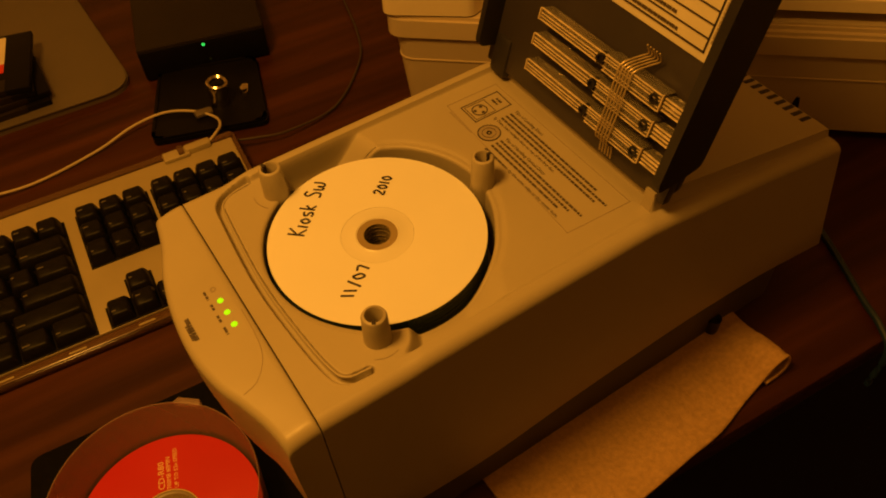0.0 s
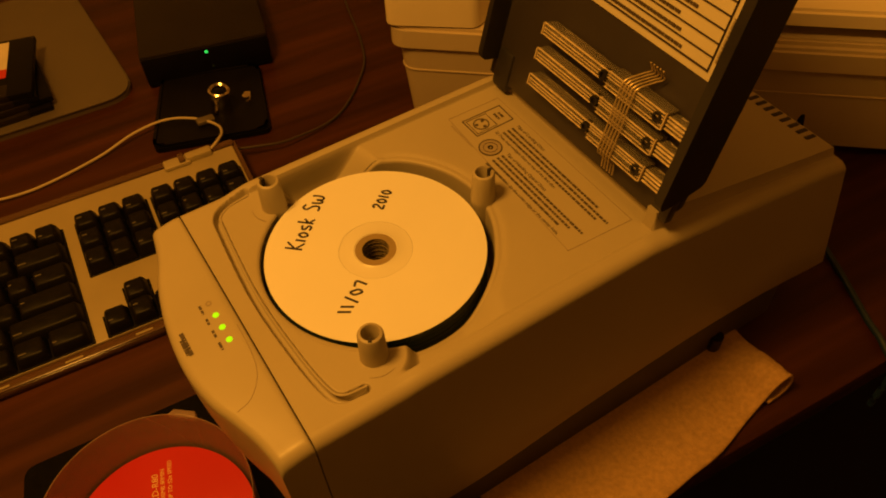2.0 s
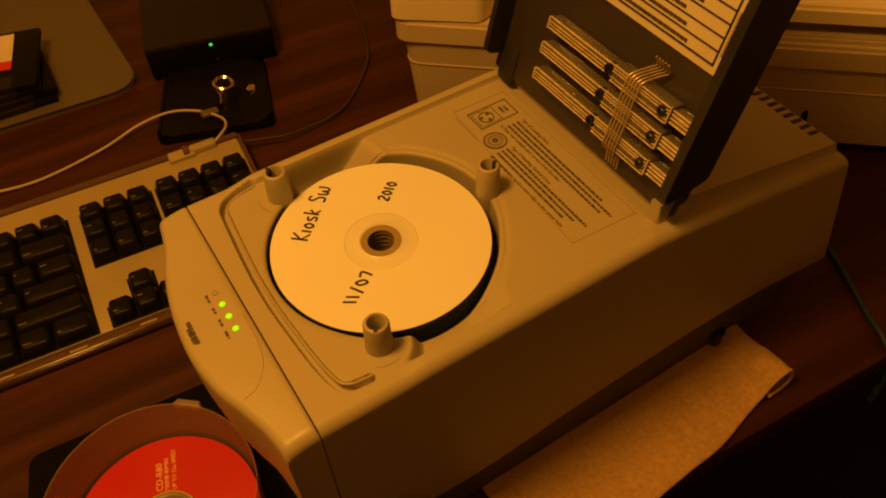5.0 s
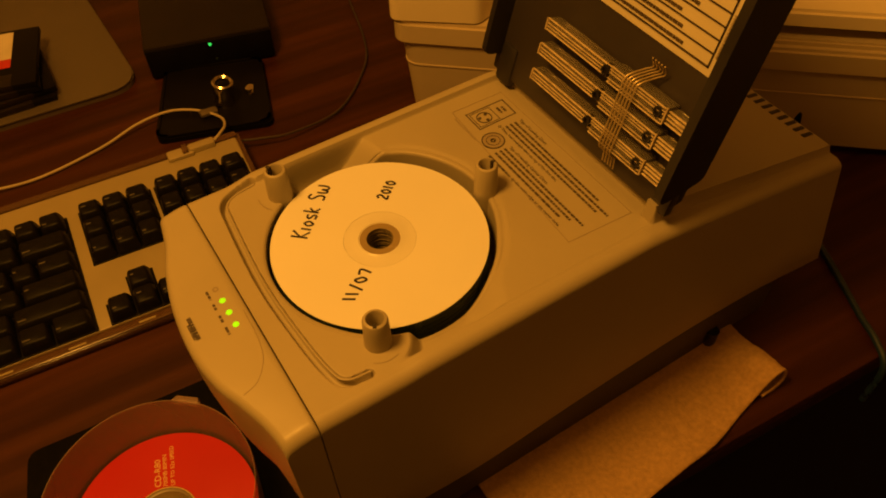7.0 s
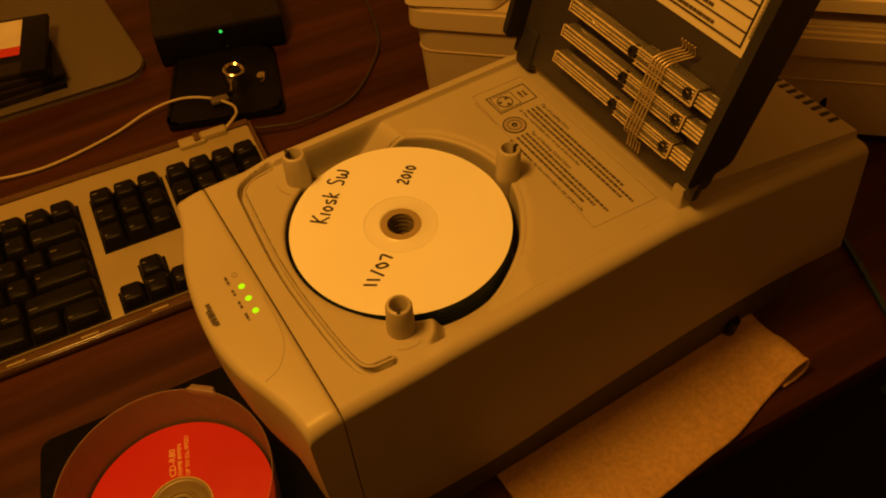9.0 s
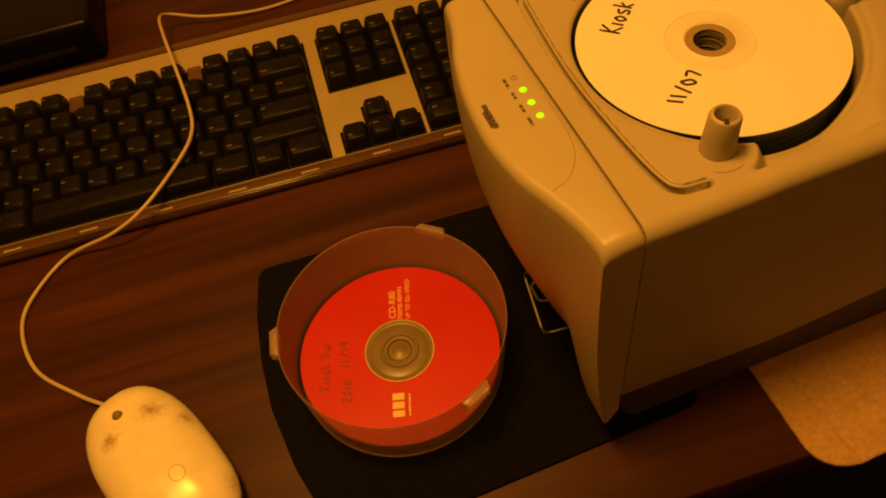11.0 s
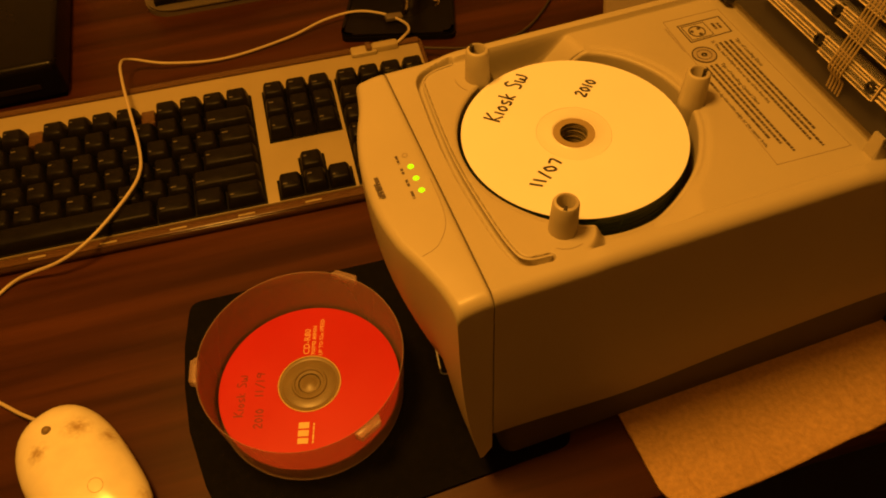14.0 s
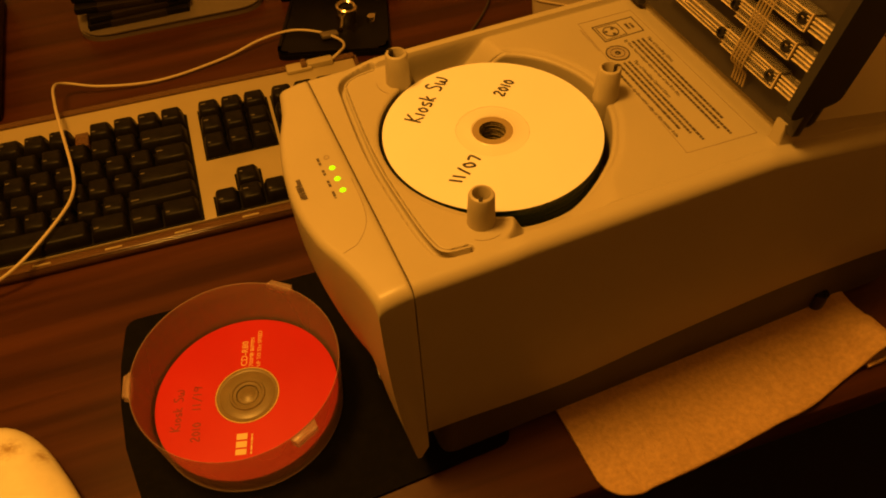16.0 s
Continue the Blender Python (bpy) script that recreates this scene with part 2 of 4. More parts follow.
def lettering(words, size, m, thick=0.0001):
    """Words in the built-in font as a mesh."""
    cu = bpy.data.curves.new("words", "FONT")
    cu.body, cu.size, cu.extrude, cu.resolution_u = words, size, thick, 2
    ob = new("words", cu)
    dg = bpy.context.evaluated_depsgraph_get()
    dg.update()
    me = bpy.data.meshes.new_from_object(ob.evaluated_get(dg))
    bpy.data.objects.remove(ob)
    bpy.data.curves.remove(cu)
    bm = bmesh.new()
    bm.from_mesh(me)
    bpy.data.meshes.remove(me)
    bmesh.ops.transform(bm, matrix=m, verts=bm.verts)
    return bm


def frame_on(origin, along, up):
    """Matrix whose x runs along, y up, at origin."""
    a = Vector(along).normalized()
    n = a.cross(Vector(up)).normalized()
    u = n.cross(a)
    return Matrix(((a.x, u.x, n.x, origin[0]), (a.y, u.y, n.y, origin[1]), (a.z, u.z, n.z, origin[2]), (0, 0, 0, 1)))


STROKES = {
    "K": (0.62, [[(0.1, 1), (0.12, 0)], [(0.62, 1), (0.12, 0.42), (0.66, 0)]]),
    "i": (0.2, [[(0.1, 0.6), (0.1, 0)]]),
    "o": (0.5, [[(0.25, 0.58), (0.05, 0.3), (0.24, 0.02), (0.46, 0.3), (0.25, 0.58)]]),
    "s": (0.45, [[(0.42, 0.58), (0.1, 0.5), (0.12, 0.34), (0.4, 0.22), (0.36, 0.03), (0.04, 0.05)]]),
    "k": (0.5, [[(0.08, 0.95), (0.08, 0)], [(0.42, 0.6), (0.1, 0.28), (0.46, 0)]]),
    "S": (0.55, [[(0.52, 0.9), (0.22, 1), (0.08, 0.75), (0.45, 0.42), (0.42, 0.08), (0.04, 0.06)]]),
    "W": (0.78, [[(0.03, 0.62), (0.10, 0.08), (0.30, 0.06), (0.38, 0.40), (0.44, 0.08), (0.64, 0.04), (0.76, 0.30), (0.72, 0.74)]]),
    "2": (0.55, [[(0.05, 0.78), (0.3, 1), (0.48, 0.72), (0.06, 0.04), (0.56, 0.06)]]),
    "0": (0.52, [[(0.26, 0.95), (0.05, 0.5), (0.25, 0.03), (0.48, 0.45), (0.26, 0.95)]]),
    "1": (0.25, [[(0.12, 1), (0.1, 0)]]),
    "/": (0.45, [[(0.5, 1.12), (0.02, -0.12)]]),
    "7": (0.5, [[(0.04, 0.86), (0.5, 0.92), (0.2, 0)]]),
    "9": (0.5, [[(0.44, 0.85), (0.15, 0.95), (0.08, 0.6), (0.42, 0.6), (0.46, 0.9), (0.36, 0)]]),
    " ": (0.4, []),
}


def handwriting(words, start, end, up, height, z, pen):
    """Marker strokes lying flat: a line of words from start to end, letters standing along up."""
    d, u = Vector((end[0] - start[0], end[1] - start[1], 0)), Vector((*up, 0)).normalized()
    w = sum(STROKES[c][0] + 0.17 for c in words) - 0.17
    bm, x, o = bmesh.new(), 0.0, Vector((*start, z))
    for c in words:
        width, lines = STROKES[c]
        for line in lines:
            pts = [o + d * ((x + px) / w) + u * (py * height) for px, py in line]
            if len(pts) > 2 and c in "oSs2097W":
                pts = spline(pts, 5)
            merge(bm, sweep(pts, pen, 6, 0.12))
        x += width + 0.17
    return bm


# ---- room and desk ----
def room():
    # walls and ceiling are unseen, added to close the room and bounce lamp light
    for name, b, mat in (("floor", (-2.2, 1.5, -2.2, 1.35, -0.78, -0.73), CARPET), ("ceiling", (-2.2, 1.5, -2.2, 1.35, 1.65, 1.7), WALLPAINT),
                         ("wall_north", (-2.2, 1.5, 1.35, 1.45, -0.78, 1.7), WALLPAINT), ("wall_south", (-2.2, 1.5, -2.3, -2.2, -0.78, 1.7), WALLPAINT),
                         ("wall_west", (-2.3, -2.2, -2.3, 1.45, -0.78, 1.7), WALLPAINT), ("wall_east", (1.5, 1.6, -2.3, 1.45, -0.78, 1.7), WALLPAINT)):
        tagged(part(name, box(*b), mat, shade=False), {"floor": "dark carpeted floor below the desk", "ceiling": "unseen plain ceiling added to close the room and bounce light"}.get(name, "unseen plain wall added to close the room and bounce light"), name.split("_")[0], kind="structure")


room()
desk = thing("desk", pose(0.07, 0.086, 0, 0, 0, -4.2), "dark reddish-brown wood-grain desk with a worn front edge", "desk")
part("desktop", box(-1.0, 1.15, 0.0, 1.1, -0.028, 0.0, 0.003), DESKWOOD, desk)
for x in (-0.95, 1.08):
    for y in (0.06, 1.02):
        part("leg", box(x, x + 0.05, y, y + 0.05, -0.73, -0.028, 0.003), DESKWOOD, desk)

# ---- the disc loader ----
ZT, SEAMX, NEAR, FAR = 0.189, 0.040, 0.1345, 0.305
EDGE, LEAN, BACK = 0.0065, 0.0038, 0.404
CX, CY = 0.120, 0.220


def ease(a, b, v):
    u = max(0.0, min(1.0, (v - a) / (b - a)))
    return u * u * (3 - 2 * u)


GROOVE = [tuple(p)[:2] for p in spline([(0.078, 0.2965, 0), (0.066, 0.2945, 0), (0.0585, 0.289, 0), (0.0562, 0.276, 0), (0.0529, 0.226, 0), (0.0547, 0.185, 0), (0.0578, 0.159, 0), (0.0625, 0.1495, 0), (0.074, 0.1475, 0)], 8)]
GROOVE = [(x - 0.0006, y) for x, y in GROOVE]
GA = np.array(GROOVE[:-1])
GB = np.array(GROOVE[1:])


def groove_distance(x, y):
    p = np.array((x, y))
    d = GB - GA
    u = np.clip(((p - GA) * d).sum(1) / (d * d).sum(1), 0, 1)
    return float(np.sqrt((((GA + d * u[:, None]) - p) ** 2).sum(1).min()))


def well_rim():
    """Radius of the well's rim for each half degree: wide behind the disc, tight beside the front panel."""
    table = [(-180, 0.0631), (-140, 0.0637), (-110, 0.0660), (-30, 0.0652), (-12, 0.0672), (4, 0.0692), (20, 0.0697), (48, 0.0693), (60, 0.0672), (68, 0.0640), (90, 0.0640), (130, 0.0633), (180, 0.0631)]
    radii = []
    for i in range(720):
        a = i / 2 if i < 360 else i / 2 - 360
        for (a0, r0), (a1, r1) in zip(table, table[1:]):
            if a0 <= a <= a1:
                radii.append(r0 + (r1 - r0) * (a - a0) / (a1 - a0))
                break
    for _ in range(2):
        radii = [sum(radii[(i + k) % 720] for k in range(-8, 9)) / 17 for i in range(720)]
    return radii


RIM = well_rim()


def rim(a):
    k = (math.degrees(a) % 360) * 2
    i = int(k) % 720
    return RIM[i] + (RIM[(i + 1) % 720] - RIM[i]) * (k - int(k))


def rear_drop(x):
    """Fall of the top towards the back."""
    return 0.0280 * max(0.0, (x - 0.2475) / 0.155) ** 1.15


def relief(x, y, hollow=True):
    """Height of the moulded top above its general level."""
    z = 0.0
    z += 0.0034 * ease(0.2950, 0.2968, y) * ease(0.062, 0.085, x)
    z += 0.0010 * (1 - ease(0.1440, 0.1462, y)) * ease(0.085, 0.10, x) * (1 - ease(0.24, 0.25, x))
    front = 0.2485 if y < 0.1535 else 0.2555
    z += (0.2015 - 0.225 * (x - 0.25) - ZT + rear_drop(x)) * ease(front, front + 0.001, x) * ease(0.1452, 0.1464, y) * (1 - ease(0.288, 0.290, y))
    pocket = ease(0.0955, 0.104, x) * (1 - ease(0.134 - (y - 0.27) * 0.3, 0.158 - (y - 0.27) * 0.2, x)) * ease(0.262, 0.270, y) * (1 - ease(0.2935, 0.2958, y))
    z -= 0.019 * pocket
    r = math.hypot(x - CX, y - CY)
    edge = rim(math.atan2(y - CY, x - CX))
    well = (1 - ease(edge - 0.0009, edge + 0.0009, r)) if hollow else 0.0
    z -= 0.045 * well
    away = math.hypot(x - 0.086, y - 0.161)
    slope = ease(0.0, 0.027, 0.1545 + (y - 0.146) * 0.42 - x)
    recess = slope * ease(0.1445, 0.1466, y) * ease(0.090, 0.096, x) * ease(0.0150, 0.0215, away) * (1 - ease(0.172, 0.180, y))
    z -= 0.0092 * recess * (1 - well)
    lip = math.exp(-((r - edge - 0.002) / 0.0022) ** 2) * (1 - pocket) * ease(0.152, 0.16, x)
    z -= 0.0010 * lip
    if 0.044 < x < 0.09:
        g = groove_distance(x, y)
        z -= 0.0060 * math.exp(-(g / 0.0021) ** 6)
    return z


def well_wall():
    """Smooth round wall of the disc well, as high as the moulding round it."""
    n = 360
    bm = bmesh.new()
    rings = []
    for i in range(n):
        a = 2 * math.pi * i / n
        c, s, e = math.cos(a), math.sin(a), rim(a)
        top = ZT + min(relief(CX + (e + 0.0013) * c, CY + (e + 0.0013) * s, False), relief(CX + (e - 0.0015) * c, CY + (e - 0.0015) * s, False))
        low = ZT - 0.045
        rings.append([bm.verts.new((CX + (e + r) * c, CY + (e + r) * s, max(low, z))) for r, z in ((-0.0015, low), (-0.0015, top - 0.0022), (-0.0013, top - 0.0010), (-0.0008, top - 0.0003), (0.0001, top + 0.00015), (0.0013, top + 0.00012), (0.0013, top - 0.004))])
    for i in range(n):
        p, q = rings[i], rings[(i + 1) % n]
        for k in range(len(p) - 1):
            bm.faces.new((p[k], q[k], q[k + 1], p[k + 1]))
    bmesh.ops.recalc_face_normals(bm, faces=bm.faces)
    return bm


def edge_drop(y):
    """How far the rounded long edges fall below the top."""
    d, rn, rf = 0.0, EDGE, 0.006
    if y < NEAR + rn:
        u = (NEAR + rn - y) / rn
        d = rn * (1 - math.sqrt(max(0, 1 - u * u)))
    elif y > FAR - rf:
        u = (y - FAR + rf) / rf
        d = rf * (1 - math.sqrt(max(0, 1 - u * u)))
    return d


def hem(x):
    """Height of the shell's wavy lower edge along its length."""
    return 0.0575 - 0.007 * math.exp(-((x - 0.12) / 0.05) ** 2) + 0.005 * math.exp(-((x - 0.28) / 0.07) ** 2) - 0.012 * ease(0.33, 0.43, x)


def loader_case():
    xs = [SEAMX + 0.0006 + 0.0005 * i for i in range(302)]
    xs += [xs[-1] + 0.0014 * i for i in range(1, 50)]
    tail = xs[-1]
    xs += [tail + (BACK - tail) * i / 48 for i in range(1, 49)]
    ys = [NEAR + EDGE * (1 - math.cos(math.pi / 2 * i / 9)) for i in range(9)]
    ys += [NEAR + EDGE + 0.00055 * i for i in range(int((FAR - 0.006 - NEAR - EDGE) / 0.00055) + 1)]
    ys += [FAR - 0.006 + 0.006 * math.sin(math.pi / 2 * i / 6) for i in range(7)]
    bm = bmesh.new()
    rows = []
    for x in xs:
        s = (x - SEAMX) / (BACK - SEAMX)
        def at(y, z):
            back = BACK + max(0.0, 0.170 - z) * 0.25
            return bm.verts.new((SEAMX + s * (back - SEAMX), y, z))
        low = hem(x)
        top = ZT - EDGE - rear_drop(x)
        row = [at(NEAR - LEAN + 0.007, low - 0.004), at(NEAR - LEAN + 0.0015, low)]
        row += [at(NEAR - LEAN * (1 - k), low + (top - low) * (0.02 + 0.98 * k)) for k in (0, 0.25, 0.5, 0.75, 0.95)]
        row += [at(y, ZT - edge_drop(y) - rear_drop(x) + relief(x, y)) for y in ys]
        row += [at(FAR, ZT - 0.006 - rear_drop(x) - (ZT - 0.006 - rear_drop(x) - low) * k) for k in (0.1, 0.5, 1.0)]
        rows.append(row)
    for p, q in zip(rows, rows[1:]):
        for i in range(len(p) - 1):
            bm.faces.new((p[i], q[i], q[i + 1], p[i + 1]))
    bm.faces.new(rows[0])
    bm.faces.new(rows[-1][::-1])
    bmesh.ops.recalc_face_normals(bm, faces=bm.faces)
    return bm


OUTLINE = spline([(0.0235, 0.312, 0), (0.0232, 0.3055, 0), (0.0188, 0.283, 0), (0.0118, 0.262, 0), (0.0068, 0.236, 0), (0.0055, 0.208, 0), (0.0090, 0.184, 0), (0.0147, 0.168, 0), (0.0197, 0.152, 0), (0.0222, 0.137, 0), (0.0225, 0.128, 0)], 10)


def outline_x(y):
    for a, b in zip(OUTLINE, OUTLINE[1:]):
        if b.y <= y <= a.y:
            return a.x + (b.x - a.x) * (a.y - y) / (a.y - b.y)
    return OUTLINE[-1].x


def front_cap():
    ys = [NEAR + EDGE * (1 - math.cos(math.pi / 2 * i / 8)) for i in range(8)]
    ys += [NEAR + EDGE + (FAR - 0.006 - NEAR - EDGE) * i / 70 for i in range(71)]
    ys += [FAR - 0.006 + 0.006 * math.sin(math.pi / 2 * i / 6) for i in range(1, 7)]
    bm = bmesh.new()
    rows = []
    for y in ys:
        xo, top = outline_x(y), ZT - edge_drop(y)
        foot = 0.052 - 0.020 * (1 - ease(0.150, 0.166, y)) - 0.020 * ease(0.282, 0.296, y)
        xf = 0.0385 - 0.006 * (1 - ease(0.150, 0.166, y))
        prof = [(SEAMX, foot + 0.01), (SEAMX, (foot + top) / 2), (SEAMX, top - 0.0008), (SEAMX - 0.0008, top)]
        r = 0.005
        for k in range(1, 9):
            prof.append((SEAMX - 0.0008 + (xo + r - SEAMX + 0.0008) * k / 8, top - 0.0018 * (k / 8) ** 2))
        tz = top - 0.0018
        for k in range(1, 7):
            a = math.pi / 2 * k / 6
            prof.append((xo + r - r * math.sin(a), tz - r + r * math.cos(a)))
        z0 = tz - r
        for k in range(1, 15):
            u = k / 14
            bulge = u ** 2.4
            prof.append((xo + (xf - xo) * bulge, z0 + (foot - z0) * u))
        prof.append((xf + 0.002, foot - 0.001))
        rows.append([bm.verts.new((x, y - LEAN * (1 - ease(NEAR, NEAR + 0.02, y)) * max(0.0, min(1.0, (ZT - EDGE - z) / 0.13)), z)) for x, z in prof])
    for p, q in zip(rows, rows[1:]):
        for i in range(len(p) - 1):
            bm.faces.new((p[i], p[i + 1], q[i + 1], q[i]))
    bm.faces.new(rows[0])
    bm.faces.new(rows[-1][::-1])
    bmesh.ops.recalc_face_normals(bm, faces=bm.faces)
    return bm


def post():
    return lathe([(0.0, -0.012), (0.0040, -0.012), (0.0041, 0.0195), (0.0046, 0.0205), (0.0058, 0.0200), (0.0064, 0.0188), (0.0067, 0.010), (0.0070, 0.002), (0.0073, -0.001), (0.0073, -0.022)], 28)


def bars(lines, m, height=0.0016, thick=0.00012):
    """Rows of unreadable print: for each line its start and the run of word lengths."""
    rnd = random.Random(len(lines) * 7 + 1)
    bm = bmesh.new()
    for x, y, length in lines:
        u = 0.0
        while u < length:
            w = min(rnd.uniform(0.0010, 0.0040), length - u)
            box(x + u, x + u + w, y, y + height, 0, thick, bm=bm)
            u += w + 0.0006
    bmesh.ops.transform(bm, matrix=m, verts=bm.verts)
    return bm


def outline_strip(points, width, z0, z1, closed=True):
    """A thin printed line along a flat outline."""
    bm = bmesh.new()
    n = len(points)
    for i in range(n if closed else n - 1):
        a, b = Vector(points[i]), Vector(points[(i + 1) % n])
        d = (b - a).normalized() * width * 0.5
        s = Vector((-d.y, d.x))
        q = [a - d - s, b + d - s, b + d + s, a - d + s]
        vs = [bm.verts.new((p.x, p.y, z)) for z in (z0, z1) for p in q]
        bm.faces.new(vs[4:])
        for k in range(4):
            bm.faces.new((vs[k], vs[(k + 1) % 4], vs[4 + (k + 1) % 4], vs[4 + k]))
    bmesh.ops.recalc_face_normals(bm, faces=bm.faces)
    return bm


def loader():
    ob = thing("disc_loader", pose(0, 0, 0), "beige plastic disc loader with its dark lid open, on the desk", "disc loader")
    part("case", loader_case(), BEIGE, ob, "beige moulded case with a round disc well", 55)
    part("well_wall", well_wall(), BEIGE, ob, "", 70)
    cord = [Vector((x + 0.0014, y - 0.0012 * ease(0.285, 0.293, y) + 0.0010 * (1 - ease(0.148, 0.156, y)), ZT - 0.0006)) for x, y in GROOVE]
    part("groove_ridge", sweep(cord, 0.00065, 8), BEIGE, ob)
    cap = part("front_cap", front_cap(), BEIGE_FRONT, ob, "curved beige front panel", 50)
    part("skirt", slab(rounded([(0.052, 0.1385), (0.408, 0.1385), (0.408, 0.298), (0.052, 0.298)], 0.01), 0.0035, 0.058), SKIRT, ob, "dark grey recessed base")
    for x, near in ((0.075, 0.158), (0.343, 0.1375)):
        for y in (near, 0.29):
            foot = lathe([(0, 0.0), (0.0046, 0.0), (0.0052, 0.002), (0.0052, 0.016), (0, 0.016)], 20)
            bmesh.ops.translate(foot, vec=(x, y, 0.0032), verts=foot.verts)
            part("foot", foot, SCREW, ob, "round black rubber foot")
    for x, y in ((0.0880, 0.2790), (0.1885, 0.2178), (0.0858, 0.1610)):
        p = part("post", post(), BEIGE, ob, "hollow beige disc guide post")
        p.matrix_local = pose(x, y, ZT - 0.001, 0, 0, math.degrees(math.atan2(y - CY, x - CX)) + 90)
        # dark block painted for the shade inside the post's cut
        part("slot", box(-0.0009, 0.0009, -0.0055, -0.003, 0.0150, 0.0207), SEAM, p)
        if x < 0.1:
            mid = -13 if y > 0.2 else 292
            arc = [(0.0125 * math.cos(a), 0.0125 * math.sin(a)) for a in [radians(mid - 30 + 6 * i) for i in range(11)]]
            part("arc_mark", outline_strip(arc, 0.0004, 0.0006, 0.0011, False), DIMPRINT, p)
    # print on the front cap
    def cap_z(x, y):
        xo = outline_x(y) + 0.005
        return ZT - 0.0018 * max(0, (SEAMX - x) / (SEAMX - xo)) ** 2

    for y in (0.2265, 0.2178, 0.2090):
        led = lathe([(0, 0.0014), (0.0011, 0.0009), (0.0016, 0.0005), (0.0018, 0), (0.0018, -0.002)], 20)
        bmesh.ops.translate(led, vec=(0.0312, y, cap_z(0.0312, y) - 0.0003), verts=led.verts)
        part("status_light", led, GREENLED, cap, "lit yellow-green light")
    along, up = (0, -1, 0), (1, 0, 0)
    marks = [(0.000, 0.0, 0.0062), (0.0095, 0.0, 0.0042), (0.0178, 0.0, 0.0052), (0.0262, 0.0, 0.0052)]
    part("light_captions", bars(marks, frame_on((0.0255, 0.2365, cap_z(0.0255, 0.222)), along, up), 0.0014), INK, cap)
    part("power_mark", lathe([(0.0008, 0.0002), (0.0017, 0.0002), (0.0017, -0.001)], 16), DIMPRINT, cap).matrix_local = pose(0.0308, 0.2352, cap_z(0.0308, 0.2352))
    part("maker_mark", bars([(0, 0.0012, 0.0150), (0.004, 0, 0.010)], frame_on((0.0100, 0.2265, ZT - 0.00150), along, (1, 0, 0.10)), 0.0022), INK, cap, "small dark maker's mark, lettering too small to read")
    arc = [tuple(p)[:2] for p in spline([(0.0185, 0.1705, 0), (0.027, 0.173, 0), (0.0345, 0.183, 0), (0.0372, 0.196, 0), (0.0378, 0.215, 0)], 8)]
    line = sweep([Vector((x, y, cap_z(x, y))) for x, y in arc], 0.00022, 6)
    part("panel_line", line, DIMPRINT, cap)
    # instruction print on the top
    z = ZT + 0.0001
    part("print_border", outline_strip([(0.2030, 0.1600), (0.2452, 0.1580), (0.2452, 0.2835), (0.2085, 0.2840)], 0.0004, z - 0.001, z + 0.0001), DIMPRINT, ob)
    for words, x, y, size in (("Tips of Loading Discs", 0.2388, 0.2550, 0.0031), ("2) Then, load multiple discs on top of the first disc.", 0.2250, 0.2580, 0.0028), ("Tips of Handling Optical Discs", 0.2193, 0.2385, 0.0030), ("by the outer edge or the center hole.", 0.2048, 0.2160, 0.0029)):
        part("caption", lettering(words, size, frame_on((x, y, z), along, up)), INK, ob, "small dark printed words")
    m = frame_on((0.2030, 0.2550, z), along, up)
    rows = [(0.000, 0.0320, 0.080), (0.000, 0.0287, 0.092), (0.000, 0.0254, 0.086)]
    part("fine_print", bars(rows, m, 0.0015), INK, ob)
    m = frame_on((0.2030, 0.2390, z), along, up)
    rows = [(0.000, 0.0129, 0.074), (0.000, 0.0097, 0.067), (0.000, 0.0063, 0.062), (0.000, 0.0018, 0.021)]
    part("fine_print", bars(rows, m, 0.0015), INK, ob)
    part("fine_print", bars([(0, 0, 0.023)], frame_on((0.2060, 0.2780, z), along, up), 0.0013), DIMPRINT, ob)
    part("diagram_frame", outline_strip([(0.2142, 0.2612), (0.2412, 0.2618), (0.2416, 0.2770), (0.2142, 0.2772)], 0.0007, z - 0.001, z + 0.0001), INK, ob)
    part("diagram_frame", outline_strip([(0.2158, 0.2627), (0.2302, 0.2630), (0.2302, 0.2755), (0.2158, 0.2757)], 0.0004, z - 0.001, z + 0.0001), INK, ob)
    part("fine_print", bars([(0, 0, 0.0062), (0.0008, 0.0030, 0.0050)], frame_on((0.2335, 0.2725, z), along, up), 0.0016), INK, ob)
    ring = [(0.2225 + 0.0047 * math.cos(a), 0.2690 + 0.0047 * math.sin(a)) for a in [2 * math.pi * i / 24 for i in range(24)]]
    part("diagram_ring", outline_strip(ring, 0.0006, z - 0.001, z + 0.0002), INK, ob)
    for a in (45, 165, 285):
        dot = lathe([(0, 0.0002), (0.0011, 0.0002), (0.0011, -0.001)], 12)
        part("diagram_dot", dot, INK, ob).matrix_local = pose(0.2225 + 0.0030 * math.cos(radians(a)), 0.2690 + 0.0030 * math.sin(radians(a)), z)
    disc = lathe([(0.0008, 0.0002), (0.0068, 0.0002), (0.0068, -0.001)], 28)
    part("diagram_disc", disc, DIMPRINT, ob).matrix_local = pose(0.2150, 0.2485, z)
    for r, w in ((0.0068, 0.0006), (0.0042, 0.0003), (0.0012, 0.0008)):
        ring = [(0.2150 + r * math.cos(a), 0.2485 + r * math.sin(a)) for a in [2 * math.pi * i / 28 for i in range(28)]]
        part("diagram_ring", outline_strip(ring, w, z - 0.001, z + 0.0004), INK, ob)
    # vents at the back: raised dark bars, coloured as the shade inside open slots
    for i in range(19):
        y = 0.1605 + 0.0067 * i
